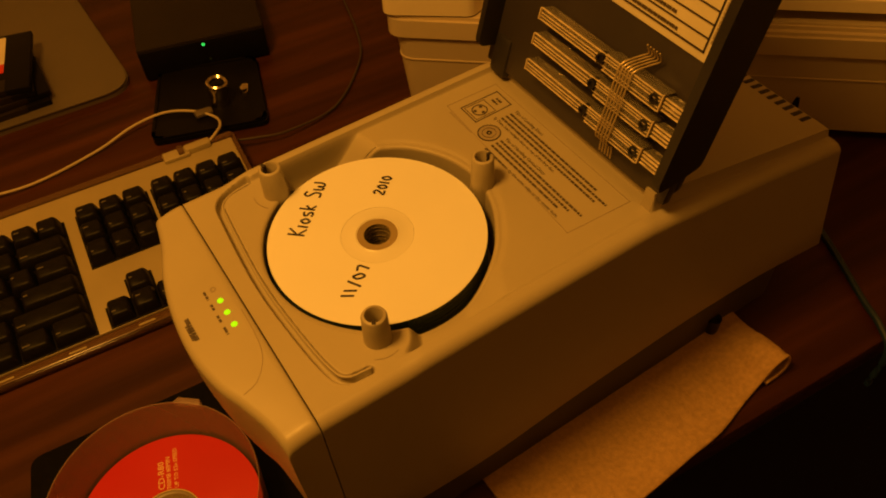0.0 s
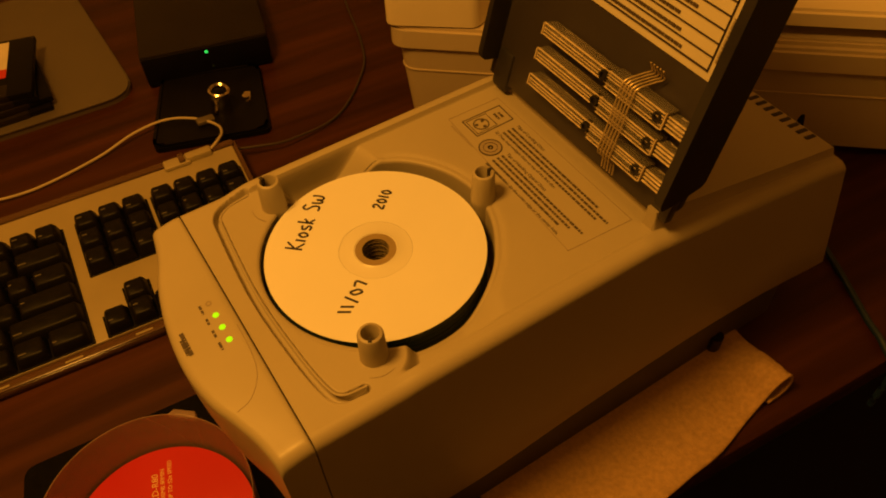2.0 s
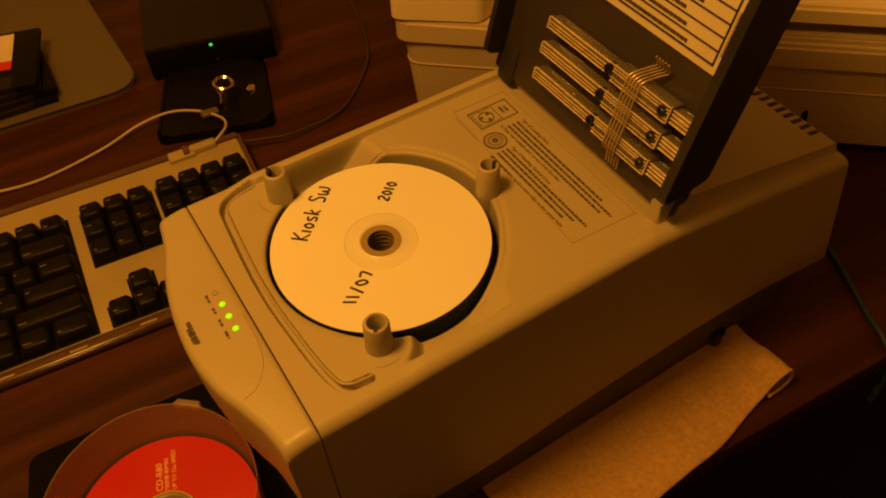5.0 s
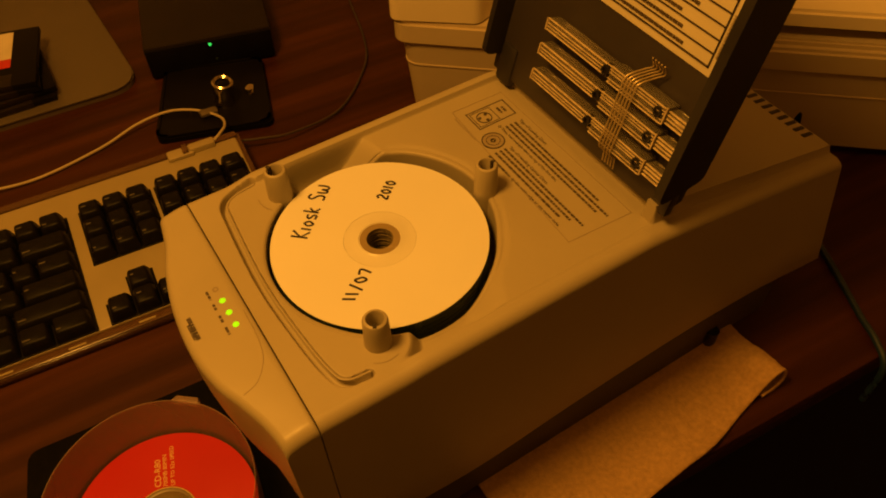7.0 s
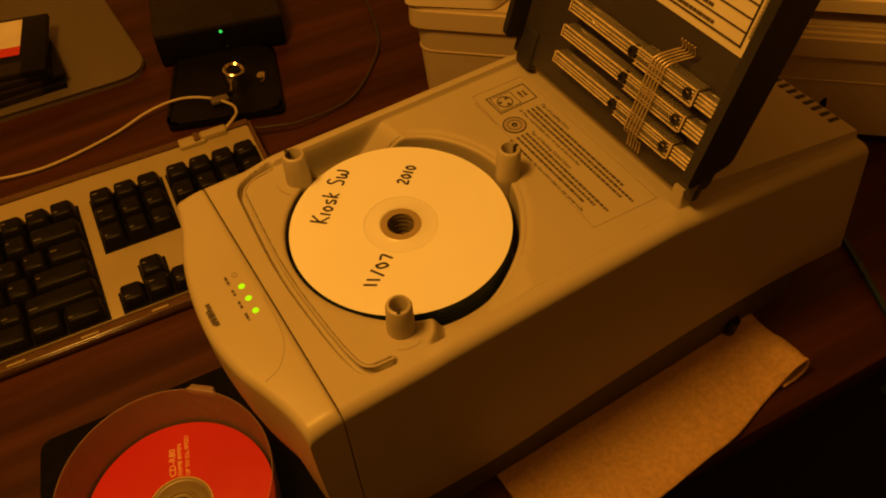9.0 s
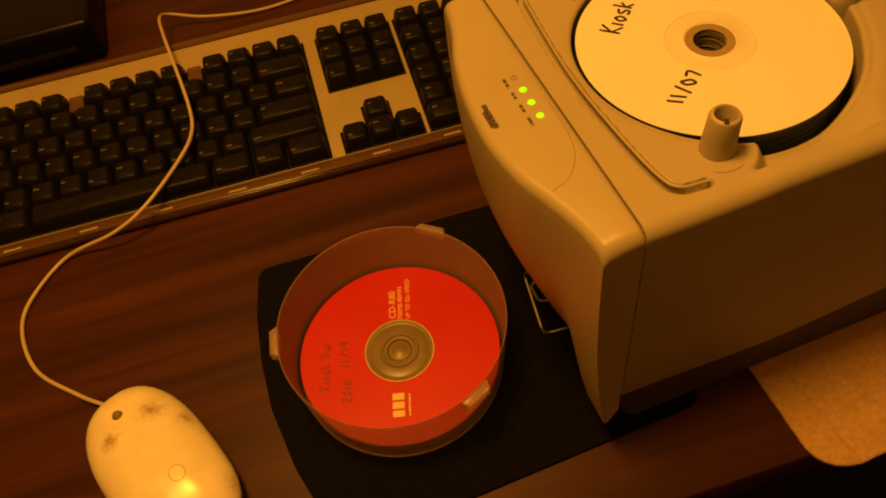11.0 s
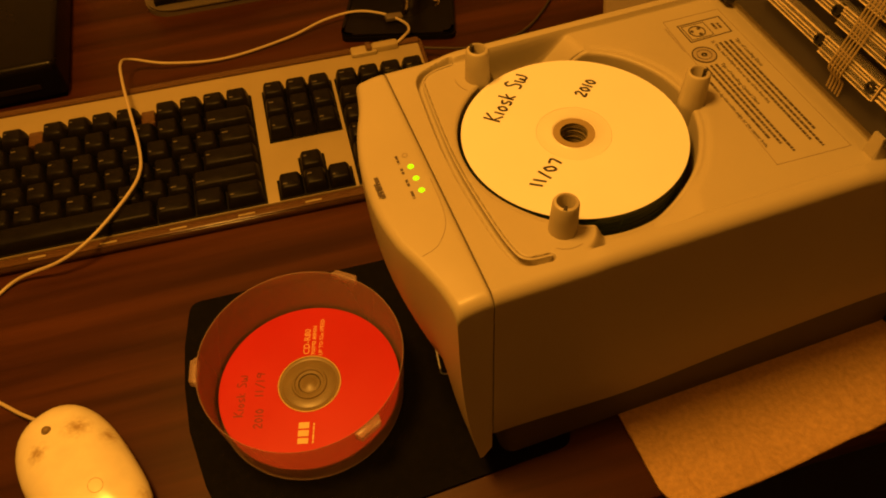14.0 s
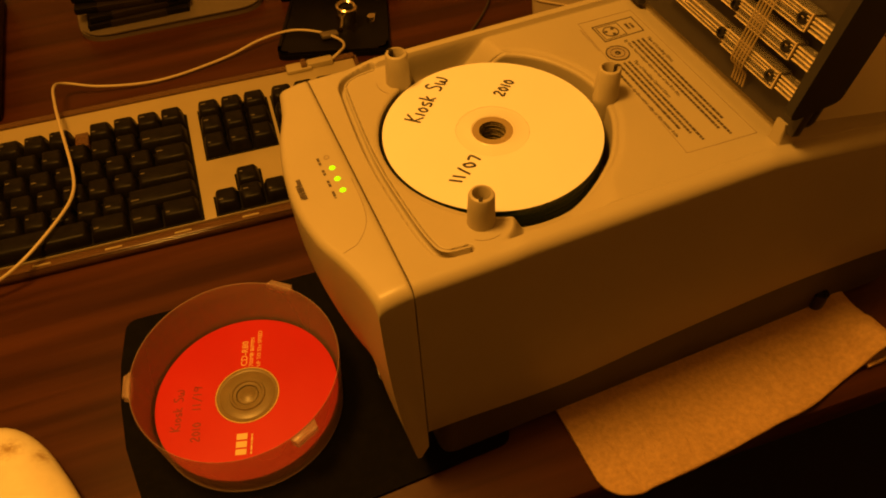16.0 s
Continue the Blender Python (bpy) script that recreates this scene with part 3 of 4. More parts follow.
        slot = part("vent_slot_shade", box(-0.0050, 0.0050, -0.0016, 0.0016, -0.0006, 0.0005, 0.0003, 1), SEAM, ob)
        slot.matrix_local = pose(0.3990, y, 0.2015 - 0.225 * (0.3990 - 0.25), 0, 12.7, 0)
    return ob


machine = loader()

# lid, leaning back from the hinge line
LID = frame_on((0.248, 0.141, 0.210), (0, 1, 0), (0.249, 0, 0.968))   # x along the hinge, y up the lid, z out of its back


def lid(parent):
    ob = part("lid", box(0.0, 0.160, -0.012, 0.190, 0.006, 0.012, 0.001), LIDGREY, parent, "open dark grey lid with clear rods on its inner face")
    ob.matrix_local = LID
    part("side_wall", slab(rounded([(-0.002, -0.006), (0.190, -0.006), (0.190, 0.024), (0.010, 0.024)], 0.006), 0, 0.006, 0.001), LIDBLACK, ob).matrix_local = frame_on((0.0, 0, 0), (0, 1, 0), (0, 0, 1)) @ pose(0, 0, -0.001)
    part("side_wall", slab(rounded([(0.000, -0.008), (0.190, -0.008), (0.190, 0.024), (0.000, 0.024)], 0.006), 0, 0.005, 0.001), LIDBLACK, ob).matrix_local = frame_on((0.155, 0, 0), (0, 1, 0), (0, 0, 1))
    part("back_shell", box(0.002, 0.158, -0.010, 0.190, 0.012, 0.023, 0.004), LIDBLACK, ob)
    part("end_wall", box(0.0, 0.160, 0.186, 0.194, -0.006, 0.024, 0.002), LIDBLACK, ob)
    part("hinge_tab", box(0.140, 0.155, -0.017, 0.010, 0.004, 0.012, 0.003), LIDBLACK, ob)
    sheet = part("instruction_sheet", box(0.0075, 0.146, 0.0680, 0.180, 0.0050, 0.0062), PAPER, ob, "cream instruction sheet with a ruled table")
    part("table_rule", outline_strip([(0.0135, 0.0725), (0.140, 0.0725), (0.140, 0.175), (0.0135, 0.175)], 0.0007, 0.0042, 0.0049), INK, sheet)
    for i in range(1, 12):
        y = 0.0725 + 0.0068 * i
        part("table_rule", outline_strip([(0.0135, y), (0.140, y)], 0.0005, 0.0042, 0.0049, False), INK, sheet)
    rows = []
    for i in range(12):
        y = 0.0725 + 0.0068 * i
        rows += [(0.032 + 0.004 * (i % 3), y + 0.0018, 0.070 + 0.008 * (i % 2))]
    part("fine_print", bars(rows, pose(0, 0, 0.0043), 0.0015, 0.0005), INK, sheet)
    part("fine_print", bars([(0, 0, 0.022)], Matrix.Translation((0.0118, 0.078, 0.0043)) @ pose(0, 0, 0, 0, 0, 90), 0.0009, 0.0005), DIMPRINT, sheet)
    for v in (0.0432, 0.0278, 0.0112):
        rod = part("clear_rod", box(0.058, 0.1145, v - 0.0034, v + 0.0034, -0.0040, 0.0046, 0.0010), ACRYLIC, ob, "clear acrylic rod")
        part("sleeve", box(0.0180, 0.0600, v - 0.0047, v + 0.0047, -0.0054, 0.0052, 0.0012), ACRYLIC, rod, "wider clear acrylic sleeve")
        part("rod_core", box(0.0200, 0.1120, v - 0.0008, v + 0.0008, -0.0022, 0.0036, 0.0005), ACRYLIC, rod)
        part("rod_tip", box(0.0040, 0.0175, v - 0.0036, v + 0.0036, -0.0034, 0.0040, 0.001), ACRYLIC, rod)
        # thin pale strips stand in for highlights along the rod, sleeve and tip
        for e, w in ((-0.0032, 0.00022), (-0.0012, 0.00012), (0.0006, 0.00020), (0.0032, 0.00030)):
            part("rod_glint", box(0.0590, 0.1140, v + e - w, v + e + w, -0.0046, -0.0038), RODGLINT, rod)
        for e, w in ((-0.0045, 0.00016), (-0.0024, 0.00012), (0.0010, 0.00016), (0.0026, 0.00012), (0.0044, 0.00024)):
            part("rod_glint", box(0.0185, 0.0595, v + e - w, v + e + w, -0.0059, -0.0051), RODGLINT, rod)
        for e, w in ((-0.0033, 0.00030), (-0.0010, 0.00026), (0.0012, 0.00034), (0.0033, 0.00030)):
            part("rod_glint", box(0.0045, 0.0172, v + e - w, v + e + w, -0.0041, -0.0032), RODGLINT, rod)
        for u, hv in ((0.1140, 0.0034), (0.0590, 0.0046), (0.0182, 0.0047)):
            part("rod_end_glint", box(u - 0.0003, u + 0.0003, v - hv, v + hv, -0.0052, -0.0040), RODGLINT, rod)
        for u in (0.0622, 0.0222):
            sc = lathe([(0, 0.0), (0.0016, 0.0), (0.0018, 0.0012), (0.0030, 0.0012), (0.0030, -0.0), (0.0034, -0.004)], 6)
            part("screw", sc, SCREW, rod, "black hex screw").matrix_local = Matrix.Translation((u, v + 0.0006, -0.0056)) @ pose(0, 0, 0, 180)
    for k in range(5):
        x = 0.0385 + 0.0022 * k
        path = spline([(x + 0.0025, -0.0085, 0.004), (x + 0.002, 0.000, 0.001), (x + 0.001, 0.006, -0.0062), (x, 0.024, -0.0075), (x, 0.042, -0.0080), (x + 0.0005, 0.049, -0.006), (x - 0.0025, 0.0535, 0.0015), (x - 0.006, 0.0570, 0.003), (x - 0.0065, 0.0625, -0.001)], 6)
        part("tie_wire", sweep(path, 0.00048, 6), TIEWIRE, ob, "pale bent tie wire")
    return ob


lid(machine)


# ---- discs ----
def blank_disc(name, label, top, ring, edge, group):
    ob = thing(name, pose(0, 0, 0), label, "disc", group)
    part("body", lathe([(0.0075, 0), (0.0600, 0), (0.0600, 0.0011), (0.0075, 0.0011)], 96, True), edge, ob)
    part("coating", lathe([(0.0200, 0.0010), (0.0200, 0.0013), (0.0598, 0.0013), (0.0598, 0.0010)], 96, True), top, ob)
    part("hub_ring", lathe([(0.0075, 0.0008), (0.0075, 0.00125), (0.0115, 0.00125), (0.0118, 0.0016), (0.0124, 0.00125), (0.0199, 0.00125), (0.0199, 0.0008)], 64, True), ring, ob)
    part("centre_ring", lathe([(0.0074, 0.0007), (0.0074, 0.0013), (0.0112, 0.0014), (0.0112, 0.0007)], 64, True), AMBER, ob, "amber clear centre ring")
    return ob


top_disc = blank_disc("printable_disc", "white printable disc with black handwriting on top of the stack", WHITEDISC, HUBRING, DYE, "discs in the loader")
top_disc.matrix_world = pose(CX, CY, 0.1857)
for i in range(1, 26):
    a = i * 2.4
    d = copy_thing(top_disc, pose(CX + 0.00012 * math.cos(a), CY + 0.00012 * math.sin(a), 0.1857 - 0.00132 * i))
    d["label"] = "dark green-edged blank disc lower in the loader's stack"
    for c in d.children:
        if c.name.startswith(("coating", "hub_ring")):
            c.data = c.data.copy()
            c.data.materials[0] = DYE if c.name.startswith("coating") else HUBGOLD
zt = 0.1857 + 0.0014 - 0.1857
for words, o, e, up, h in (("Kiosk SW", (0.0862, 0.2415), (0.1155, 0.2705), (-0.72, 0.69), 0.0096), ("2010", (0.1375, 0.2432), (0.1495, 0.2525), (-0.70, 0.71), 0.0062), ("11/07", (0.0885, 0.1905), (0.1065, 0.2032), (-0.84, 0.54), 0.0070)):
    o, e = (o[0] - CX, o[1] - CY), (e[0] - CX, e[1] - CY)
    part("handwriting", handwriting(words, o, e, up, h, zt, 0.00066), MARKER, top_disc, "black marker handwriting")

# ---- spindle tub of red discs on a black mat ----
MATLINE = rounded([(-0.1195, 0.329), (0.098, 0.310), (0.098, 0.1312), (-0.104, 0.1305), (-0.122, 0.147), (-0.1310, 0.185), (-0.1352, 0.226), (-0.1335, 0.260), (-0.1290, 0.292)], 0.010, 4)
mat_ob = tagged(part("mouse_mat", slab(MATLINE, 0.0, 0.003), PADBLACK), "thin black cloth mouse mat lying on the desk", "mouse mat")
em = rounded([(0.0415, 0.2530), (0.0340, 0.2070), (0.066, 0.2030), (0.070, 0.2490)], 0.004)
part("printed_frame", outline_strip(em, 0.0011, 0.0026, 0.0032), WHITELINE, mat_ob, "white printed line")
ring = [(0.0470 + 0.0065 * math.cos(a) * (1 + 0.15 * math.cos(3 * a)), 0.2360 + 0.0080 * math.sin(a)) for a in [2 * math.pi * i / 24 for i in range(24)]]
part("printed_ring", outline_strip(ring, 0.0014, 0.0026, 0.0032), WHITELINE, mat_ob)

TX, TY = -0.0520, 0.2250
tub = thing("disc_tub", pose(TX, TY, 0.003), "round frosted plastic disc tub, open, holding red discs, on the mat", "disc tub")
part("wall", lathe([(0.0608, 0.0015), (0.0645, 0.0495), (0.0650, 0.0500), (0.0653, 0.0492), (0.0616, 0.0010)], 96, True), FROST, tub, "frosted translucent wall")
part("bottom", lathe([(0.0, 0.0), (0.0612, 0.0), (0.0612, 0.0012), (0.0, 0.0012)], 96), TINT, tub)
for a in (168, 50, -66):
    tab = box(0.0640, 0.0695, -0.0095, 0.0095, 0.0425, 0.0492, 0.0012)
    for v in tab.verts:
        if v.co.x > 0.067:
            v.co.y *= 0.84
            v.co.z -= 0.0008
    part("tab", tab, FROST, tub, "small frosted locking tab").matrix_local = pose(0, 0, 0, 0, 0, a)

red = thing("red_disc", pose(TX, TY, 0.0152), "red printed recordable disc with dark handwriting, in the tub", "disc", "discs in the tub")
part("body", lathe([(0.0206, 0), (0.0600, 0), (0.0600, 0.0011), (0.0206, 0.0011)], 96, True), REDRIM, red)
part("coating", lathe([(0.0212, 0.0010), (0.0212, 0.0013), (0.0597, 0.0013), (0.0597, 0.0010)], 96, True), RED, red, "glossy red print")
part("hub_ring", lathe([(0.0074, 0.0006), (0.0074, 0.0010), (0.0094, 0.0012), (0.0100, 0.0020), (0.0112, 0.0020), (0.0118, 0.0010), (0.0175, 0.0010), (0.0180, 0.0007), (0.0190, 0.0010), (0.0203, 0.0010), (0.0203, 0.0006)], 64, True), HUBGOLD, red, "clear gold-tinted hub")
part("hub_edge", lathe([(0.0202, 0.0006), (0.0203, 0.0014), (0.0206, 0.0016), (0.0209, 0.0014), (0.0210, 0.0006)], 64, True), YELLOW, red, "thin bright edge round the hub")
for i in range(1, 8):
    d = copy_thing(red, pose(TX, TY, 0.0152 - 0.00138 * i))
    d["label"] = "red recordable disc lower in the tub"
lid_hub = part("spindle_cap", lathe([(0, 0.0012), (0.0026, 0.0010), (0.0046, 0.0003), (0.0052, 0.0001), (0.0068, 0.0001), (0.0071, -0.0006), (0.0071, -0.008), (0, -0.008)], 32), HUBGOLD, tub)
lid_hub.matrix_local = pose(0, 0, 0.0127)
zr = 0.0014
yv, xv = Vector((0.30, 0.954, 0)).normalized(), Vector((0.954, -0.30, 0)).normalized()


def on_red(x, y):
    return (x - TX, y - TY, zr)


for words, size, at in (("CD-R80", 0.0060, (-0.0470, 0.2465)), ("700MB 80MIN", 0.0040, (-0.0433, 0.2445)), ("UP TO 52x SPEED", 0.0038, (-0.0388, 0.2427))):
    part("print", lettering(words, size, frame_on(on_red(*at), yv, -xv)), YELLOW, red, "pale yellow printed words")
m = frame_on(on_red(-0.0630, 0.1835), yv, -xv)
mark = bmesh.new()
for x0, x1, y0, y1 in ((0.0, 0.0038, 0.0, 0.0068), (0.0050, 0.0092, 0.0, 0.0068), (0.0104, 0.0146, 0.0, 0.0068)):
    box(x0, x1, y0, y1, 0, 0.0001, bm=mark)
bmesh.ops.transform(mark, matrix=m, verts=mark.verts)
part("maker_mark", mark, YELLOW, red, "pale maker's mark of three blocks")
part("fine_print", bars([(0, -0.0035, 0.014)], m, 0.0010), YELLOW, red)
for words, o, e, h in (("Kiosk SW", (-0.0985, 0.2160), (-0.0895, 0.2450), 0.0062), ("2010", (-0.0885, 0.2040), (-0.0845, 0.2170), 0.0055), ("11/19", (-0.0830, 0.2260), (-0.0780, 0.2430), 0.0055)):
    o, e = (o[0] - TX, o[1] - TY), (e[0] - TX, e[1] - TY)
    part("handwriting", handwriting(words, o, e, (-0.95, 0.30), h, zr, 0.0004), MAROON, red, "dark marker handwriting")

# ---- keyboard ----
def keyboard():
    yaw = -5.6
    ob = thing("keyboard", pose(0.111, 0.3795, -0.0040, 0, 0, yaw) @ pose(0, 0, 0, 5.0), "full-size keyboard with black keys in a clear and cream plastic tray", "keyboard")
    part("tray", box(-0.472, 0.006, -0.0065, 0.163, 0.0052, 0.0135, 0.003), TINT, ob, "brownish clear plastic tray")
    part("bed", box(-0.466, 0.001, 0.0022, 0.1535, 0.0125, 0.0165, 0.0015), CREAM, ob, "cream inner bed")
    part("back_strip", box(-0.469, 0.003, 0.1545, 0.1615, 0.012, 0.0170, 0.002), TINT, ob)
    part("front_lip", box(-0.469, 0.003, -0.0055, 0.0020, 0.0120, 0.0150, 0.0012), TINT, ob)
    for i in range(8):
        x = -0.0143 - 0.0535 * i
        part("lip_clip", box(x - 0.0065, x + 0.0065, -0.0034, -0.0018, 0.0140, 0.0156), CREAM, ob)
    for x in (-0.43, -0.04):
        part("rear_foot", box(x, x + 0.03, 0.148, 0.156, -0.0087, 0.0055, 0.001), TINT, ob)
    for x0, x1, y0, y1 in ((-0.4580, -0.1565, 0.0028, 0.1250), (-0.1472, -0.0852, 0.0646, 0.1255), (-0.1472, -0.0852, 0.0028, 0.0236), (-0.1272, -0.1052, 0.0236, 0.0430), (-0.0826, -0.0008, 0.0028, 0.1255)):
        part("key_well", box(x0, x1, y0, y1, 0.0160, 0.0172, 0.0004), WELL, ob, "black recess under a block of keys")
    made = {}

    def keycap(w, d):
        key = (round(w, 4), round(d, 4))
        if key not in made:
            bm = bmesh.new()
            hw, hd = w / 2 - 0.0004, d / 2 - 0.0004
            rings = []
            for z, ix, iy, oy in ((0, 0, 0, 0), (0.006, 0.0010, 0.0008, 0.0002), (0.0100, 0.0024, 0.0020, 0.0006), (0.0108, 0.0034, 0.0030, 0.0007)):
                rings.append([bm.verts.new((sx * (hw - ix), sy * (hd - iy) + oy, z)) for sx, sy in ((-1, -1), (1, -1), (1, 1), (-1, 1))])
            for p, q in zip(rings, rings[1:]):
                for k in range(4):
                    bm.faces.new((p[k], p[(k + 1) % 4], q[(k + 1) % 4], q[k]))
            bm.faces.new(rings[-1])
            bmesh.ops.bevel(bm, geom=[e for e in bm.edges if abs(e.verts[0].co.z - e.verts[1].co.z) > 0.0003], offset=0.0011, segments=1, affect="EDGES")
            bmesh.ops.recalc_face_normals(bm, faces=bm.faces)
            smooth(bm, 50)
            me = bpy.data.meshes.new("key")
            bm.to_mesh(me)
            bm.free()
            me.materials.append(KEYBLACK)
            made[key] = me
        return made[key]

    legend = bmesh.new()
    rnd = random.Random(3)

    def key(x, y, w=0.019, d=0.019, raise_=0.0):
        k = new("key", keycap(w, d))
        k.parent = ob
        k.matrix_local = pose(x + w / 2, y + d / 2, 0.0163 + raise_, rnd.uniform(-0.6, 0.6), rnd.uniform(-0.6, 0.6), 0)
        if w < 0.06:
            lw = min(rnd.uniform(0.0018, 0.0042) * (1 if w < 0.021 else 1.6), w * 0.4)
            lx, ly = x + 0.0042, y + d * rnd.choice((0.30, 0.58))
            box(lx, lx + lw, ly, ly + 0.0012, 0.0266 + raise_, 0.0278 + raise_, bm=legend)

    U = 0.0199
    left, f_row = -0.4565, 0.1066
    rowy = [0.0036, 0.0222, 0.0425, 0.0632, 0.0848]
    rows = [[1.5, 1.25, 1.5, 6.5, 1.5, 1.25, 1.5], [2.25] + [1] * 10 + [2.75], [1.75] + [1] * 11 + [2.25], [1.5] + [1] * 12 + [1.5], [1] * 13 + [2]]
    for r, widths in enumerate(rows):
        x = left
        for w in widths:
            key(x, rowy[r], w * U, U, 0.0006 * r)
            x += w * U
    fx = left
    spacer = []
    for g, n in ((0, 1), (1, 4), (2, 4), (3, 4)):
        for _ in range(n):
            key(fx, f_row, U, 0.0185, 0.003)
            fx += U
        if g < 3:
            spacer.append(fx)
            fx += U * 2 / 3
    for x in spacer:
        part("spacer", box(x + 0.001, x + U * 2 / 3 - 0.001, f_row + 0.001, f_row + 0.0165, 0.016, 0.0225, 0.001), TINT, ob)
    for c in range(3):
        x = -0.1460 + U * c
        for y, d, h in ((0.0658, U, 0.0018), (0.0862, U, 0.0024), (f_row, 0.0185, 0.003)):
            key(x, y, U, d, h)
        key(x, rowy[0], U, U, 0)
    key(-0.1460 + U, rowy[1], U, U, 0.0006)
    for c in range(4):
        x = -0.0815 + U * c
        for r in range(1, 5):
            if c == 3 and r == 1:
                continue
            key(x, rowy[r], U, U, 0.0006 * r)
        key(x, f_row, U, 0.0185, 0.003)
    key(-0.0815, rowy[0], 2 * U, U)
    key(-0.0815 + 2 * U, rowy[0], U, U)
    key(-0.0815 + 3 * U, rowy[0], U, 2 * U)
    tagged(part("legend_print", legend, LEGEND, ob, "pale worn key legends", shade=False), kind="stuff")
    # port block and plug at the rear right
    part("port_block", box(-0.062, -0.038, 0.1470, 0.1585, 0.0150, 0.0205, 0.002), CREAM, ob)
    return ob


keyboard()
plug = thing("cable_plug", pose(0.078, 0.5350, 0.0268, 0, 0, -5), "cream cable plug pushed into the keyboard's port", "plug")
part("grip", box(0.006, 0.030, -0.0045, 0.0045, -0.0045, 0.0045, 0.0018), CREAM, plug)
part("collar", box(0.000, 0.0055, -0.0052, 0.0052, -0.0052, 0.0052, 0.001), TINT, plug, "brown clear collar")
cord = [(0.105, 0.5330, 0.0268), (0.1165, 0.5400, 0.0280), (0.1262, 0.556, 0.0220), (0.1285, 0.580, 0.0135), (0.1145, 0.604, 0.0110), (0.090, 0.6185, 0.0110), (0.058, 0.6210, 0.008), (0.017, 0.612, 0.004), (-0.046, 0.604, 0.004), (-0.098, 0.612, 0.008), (-0.129, 0.617, 0.018), (-0.136, 0.597, 0.030), (-0.1345, 0.555, 0.041), (-0.132, 0.515, 0.044), (-0.1305, 0.470, 0.037), (-0.134, 0.445, 0.034), (-0.148, 0.425, 0.031), (-0.178, 0.398, 0.026), (-0.205, 0.392, 0.017), (-0.243, 0.397, 0.004), (-0.270, 0.372, 0.0025), (-0.2775, 0.347, 0.0025), (-0.270, 0.313, 0.0025), (-0.246, 0.284, 0.004), (-0.228, 0.266, 0.008)]
tagged(part("mouse_cable", sweep(spline(cord, 8), 0.0013, 8), WHITECABLE), "thin cream cable looping over the keyboard to the mouse", "cable")


# ---- mouse ----
def wear(m, spots):
    """Grubby worn patches round the given places (x, y, z, reach), broken up by noise."""
    t = m.node_tree
    b = t.nodes["Principled BSDF"]
    co = t.nodes.new("ShaderNodeTexCoord")
    n = t.nodes.new("ShaderNodeTexNoise")
    n.inputs["Scale"].default_value, n.inputs["Detail"].default_value = 330, 6
    t.links.new(co.outputs["Object"], n.inputs["Vector"])
    last = b.inputs["Base Color"].links[0].from_socket
    for x, y, z, reach in spots:
        d = t.nodes.new("ShaderNodeVectorMath")
        d.operation = "DISTANCE"
        d.inputs[1].default_value = (x, y, z)
        t.links.new(co.outputs["Object"], d.inputs[0])
        r = t.nodes.new("ShaderNodeMapRange")
        r.inputs["From Min"].default_value, r.inputs["From Max"].default_value = reach, reach * 0.1
        t.links.new(d.outputs["Value"], r.inputs["Value"])
        k = t.nodes.new("ShaderNodeMath")
        k.operation = "MULTIPLY_ADD"
        k.inputs[1].default_value, k.inputs[2].default_value = 2.2, -1.15
        t.links.new(n.outputs["Fac"], k.inputs[0])
        a = t.nodes.new("ShaderNodeMath")
        a.operation, a.use_clamp = "ADD", True
        t.links.new(k.outputs[0], a.inputs[0])
        t.links.new(r.outputs[0], a.inputs[1])
        p = t.nodes.new("ShaderNodeMath")
        p.operation = "MULTIPLY"
        t.links.new(a.outputs[0], p.inputs[0])
        t.links.new(r.outputs[0], p.inputs[1])
        mx = t.nodes.new("ShaderNodeMix")
        mx.data_type = "RGBA"
        mx.inputs["B"].default_value = (0.40, 0.29, 0.14, 1)
        t.links.new(p.outputs[0], mx.inputs["Factor"])
        t.links.new(last, mx.inputs["A"])
        last = mx.outputs["Result"]
    t.links.new(last, b.inputs["Base Color"])


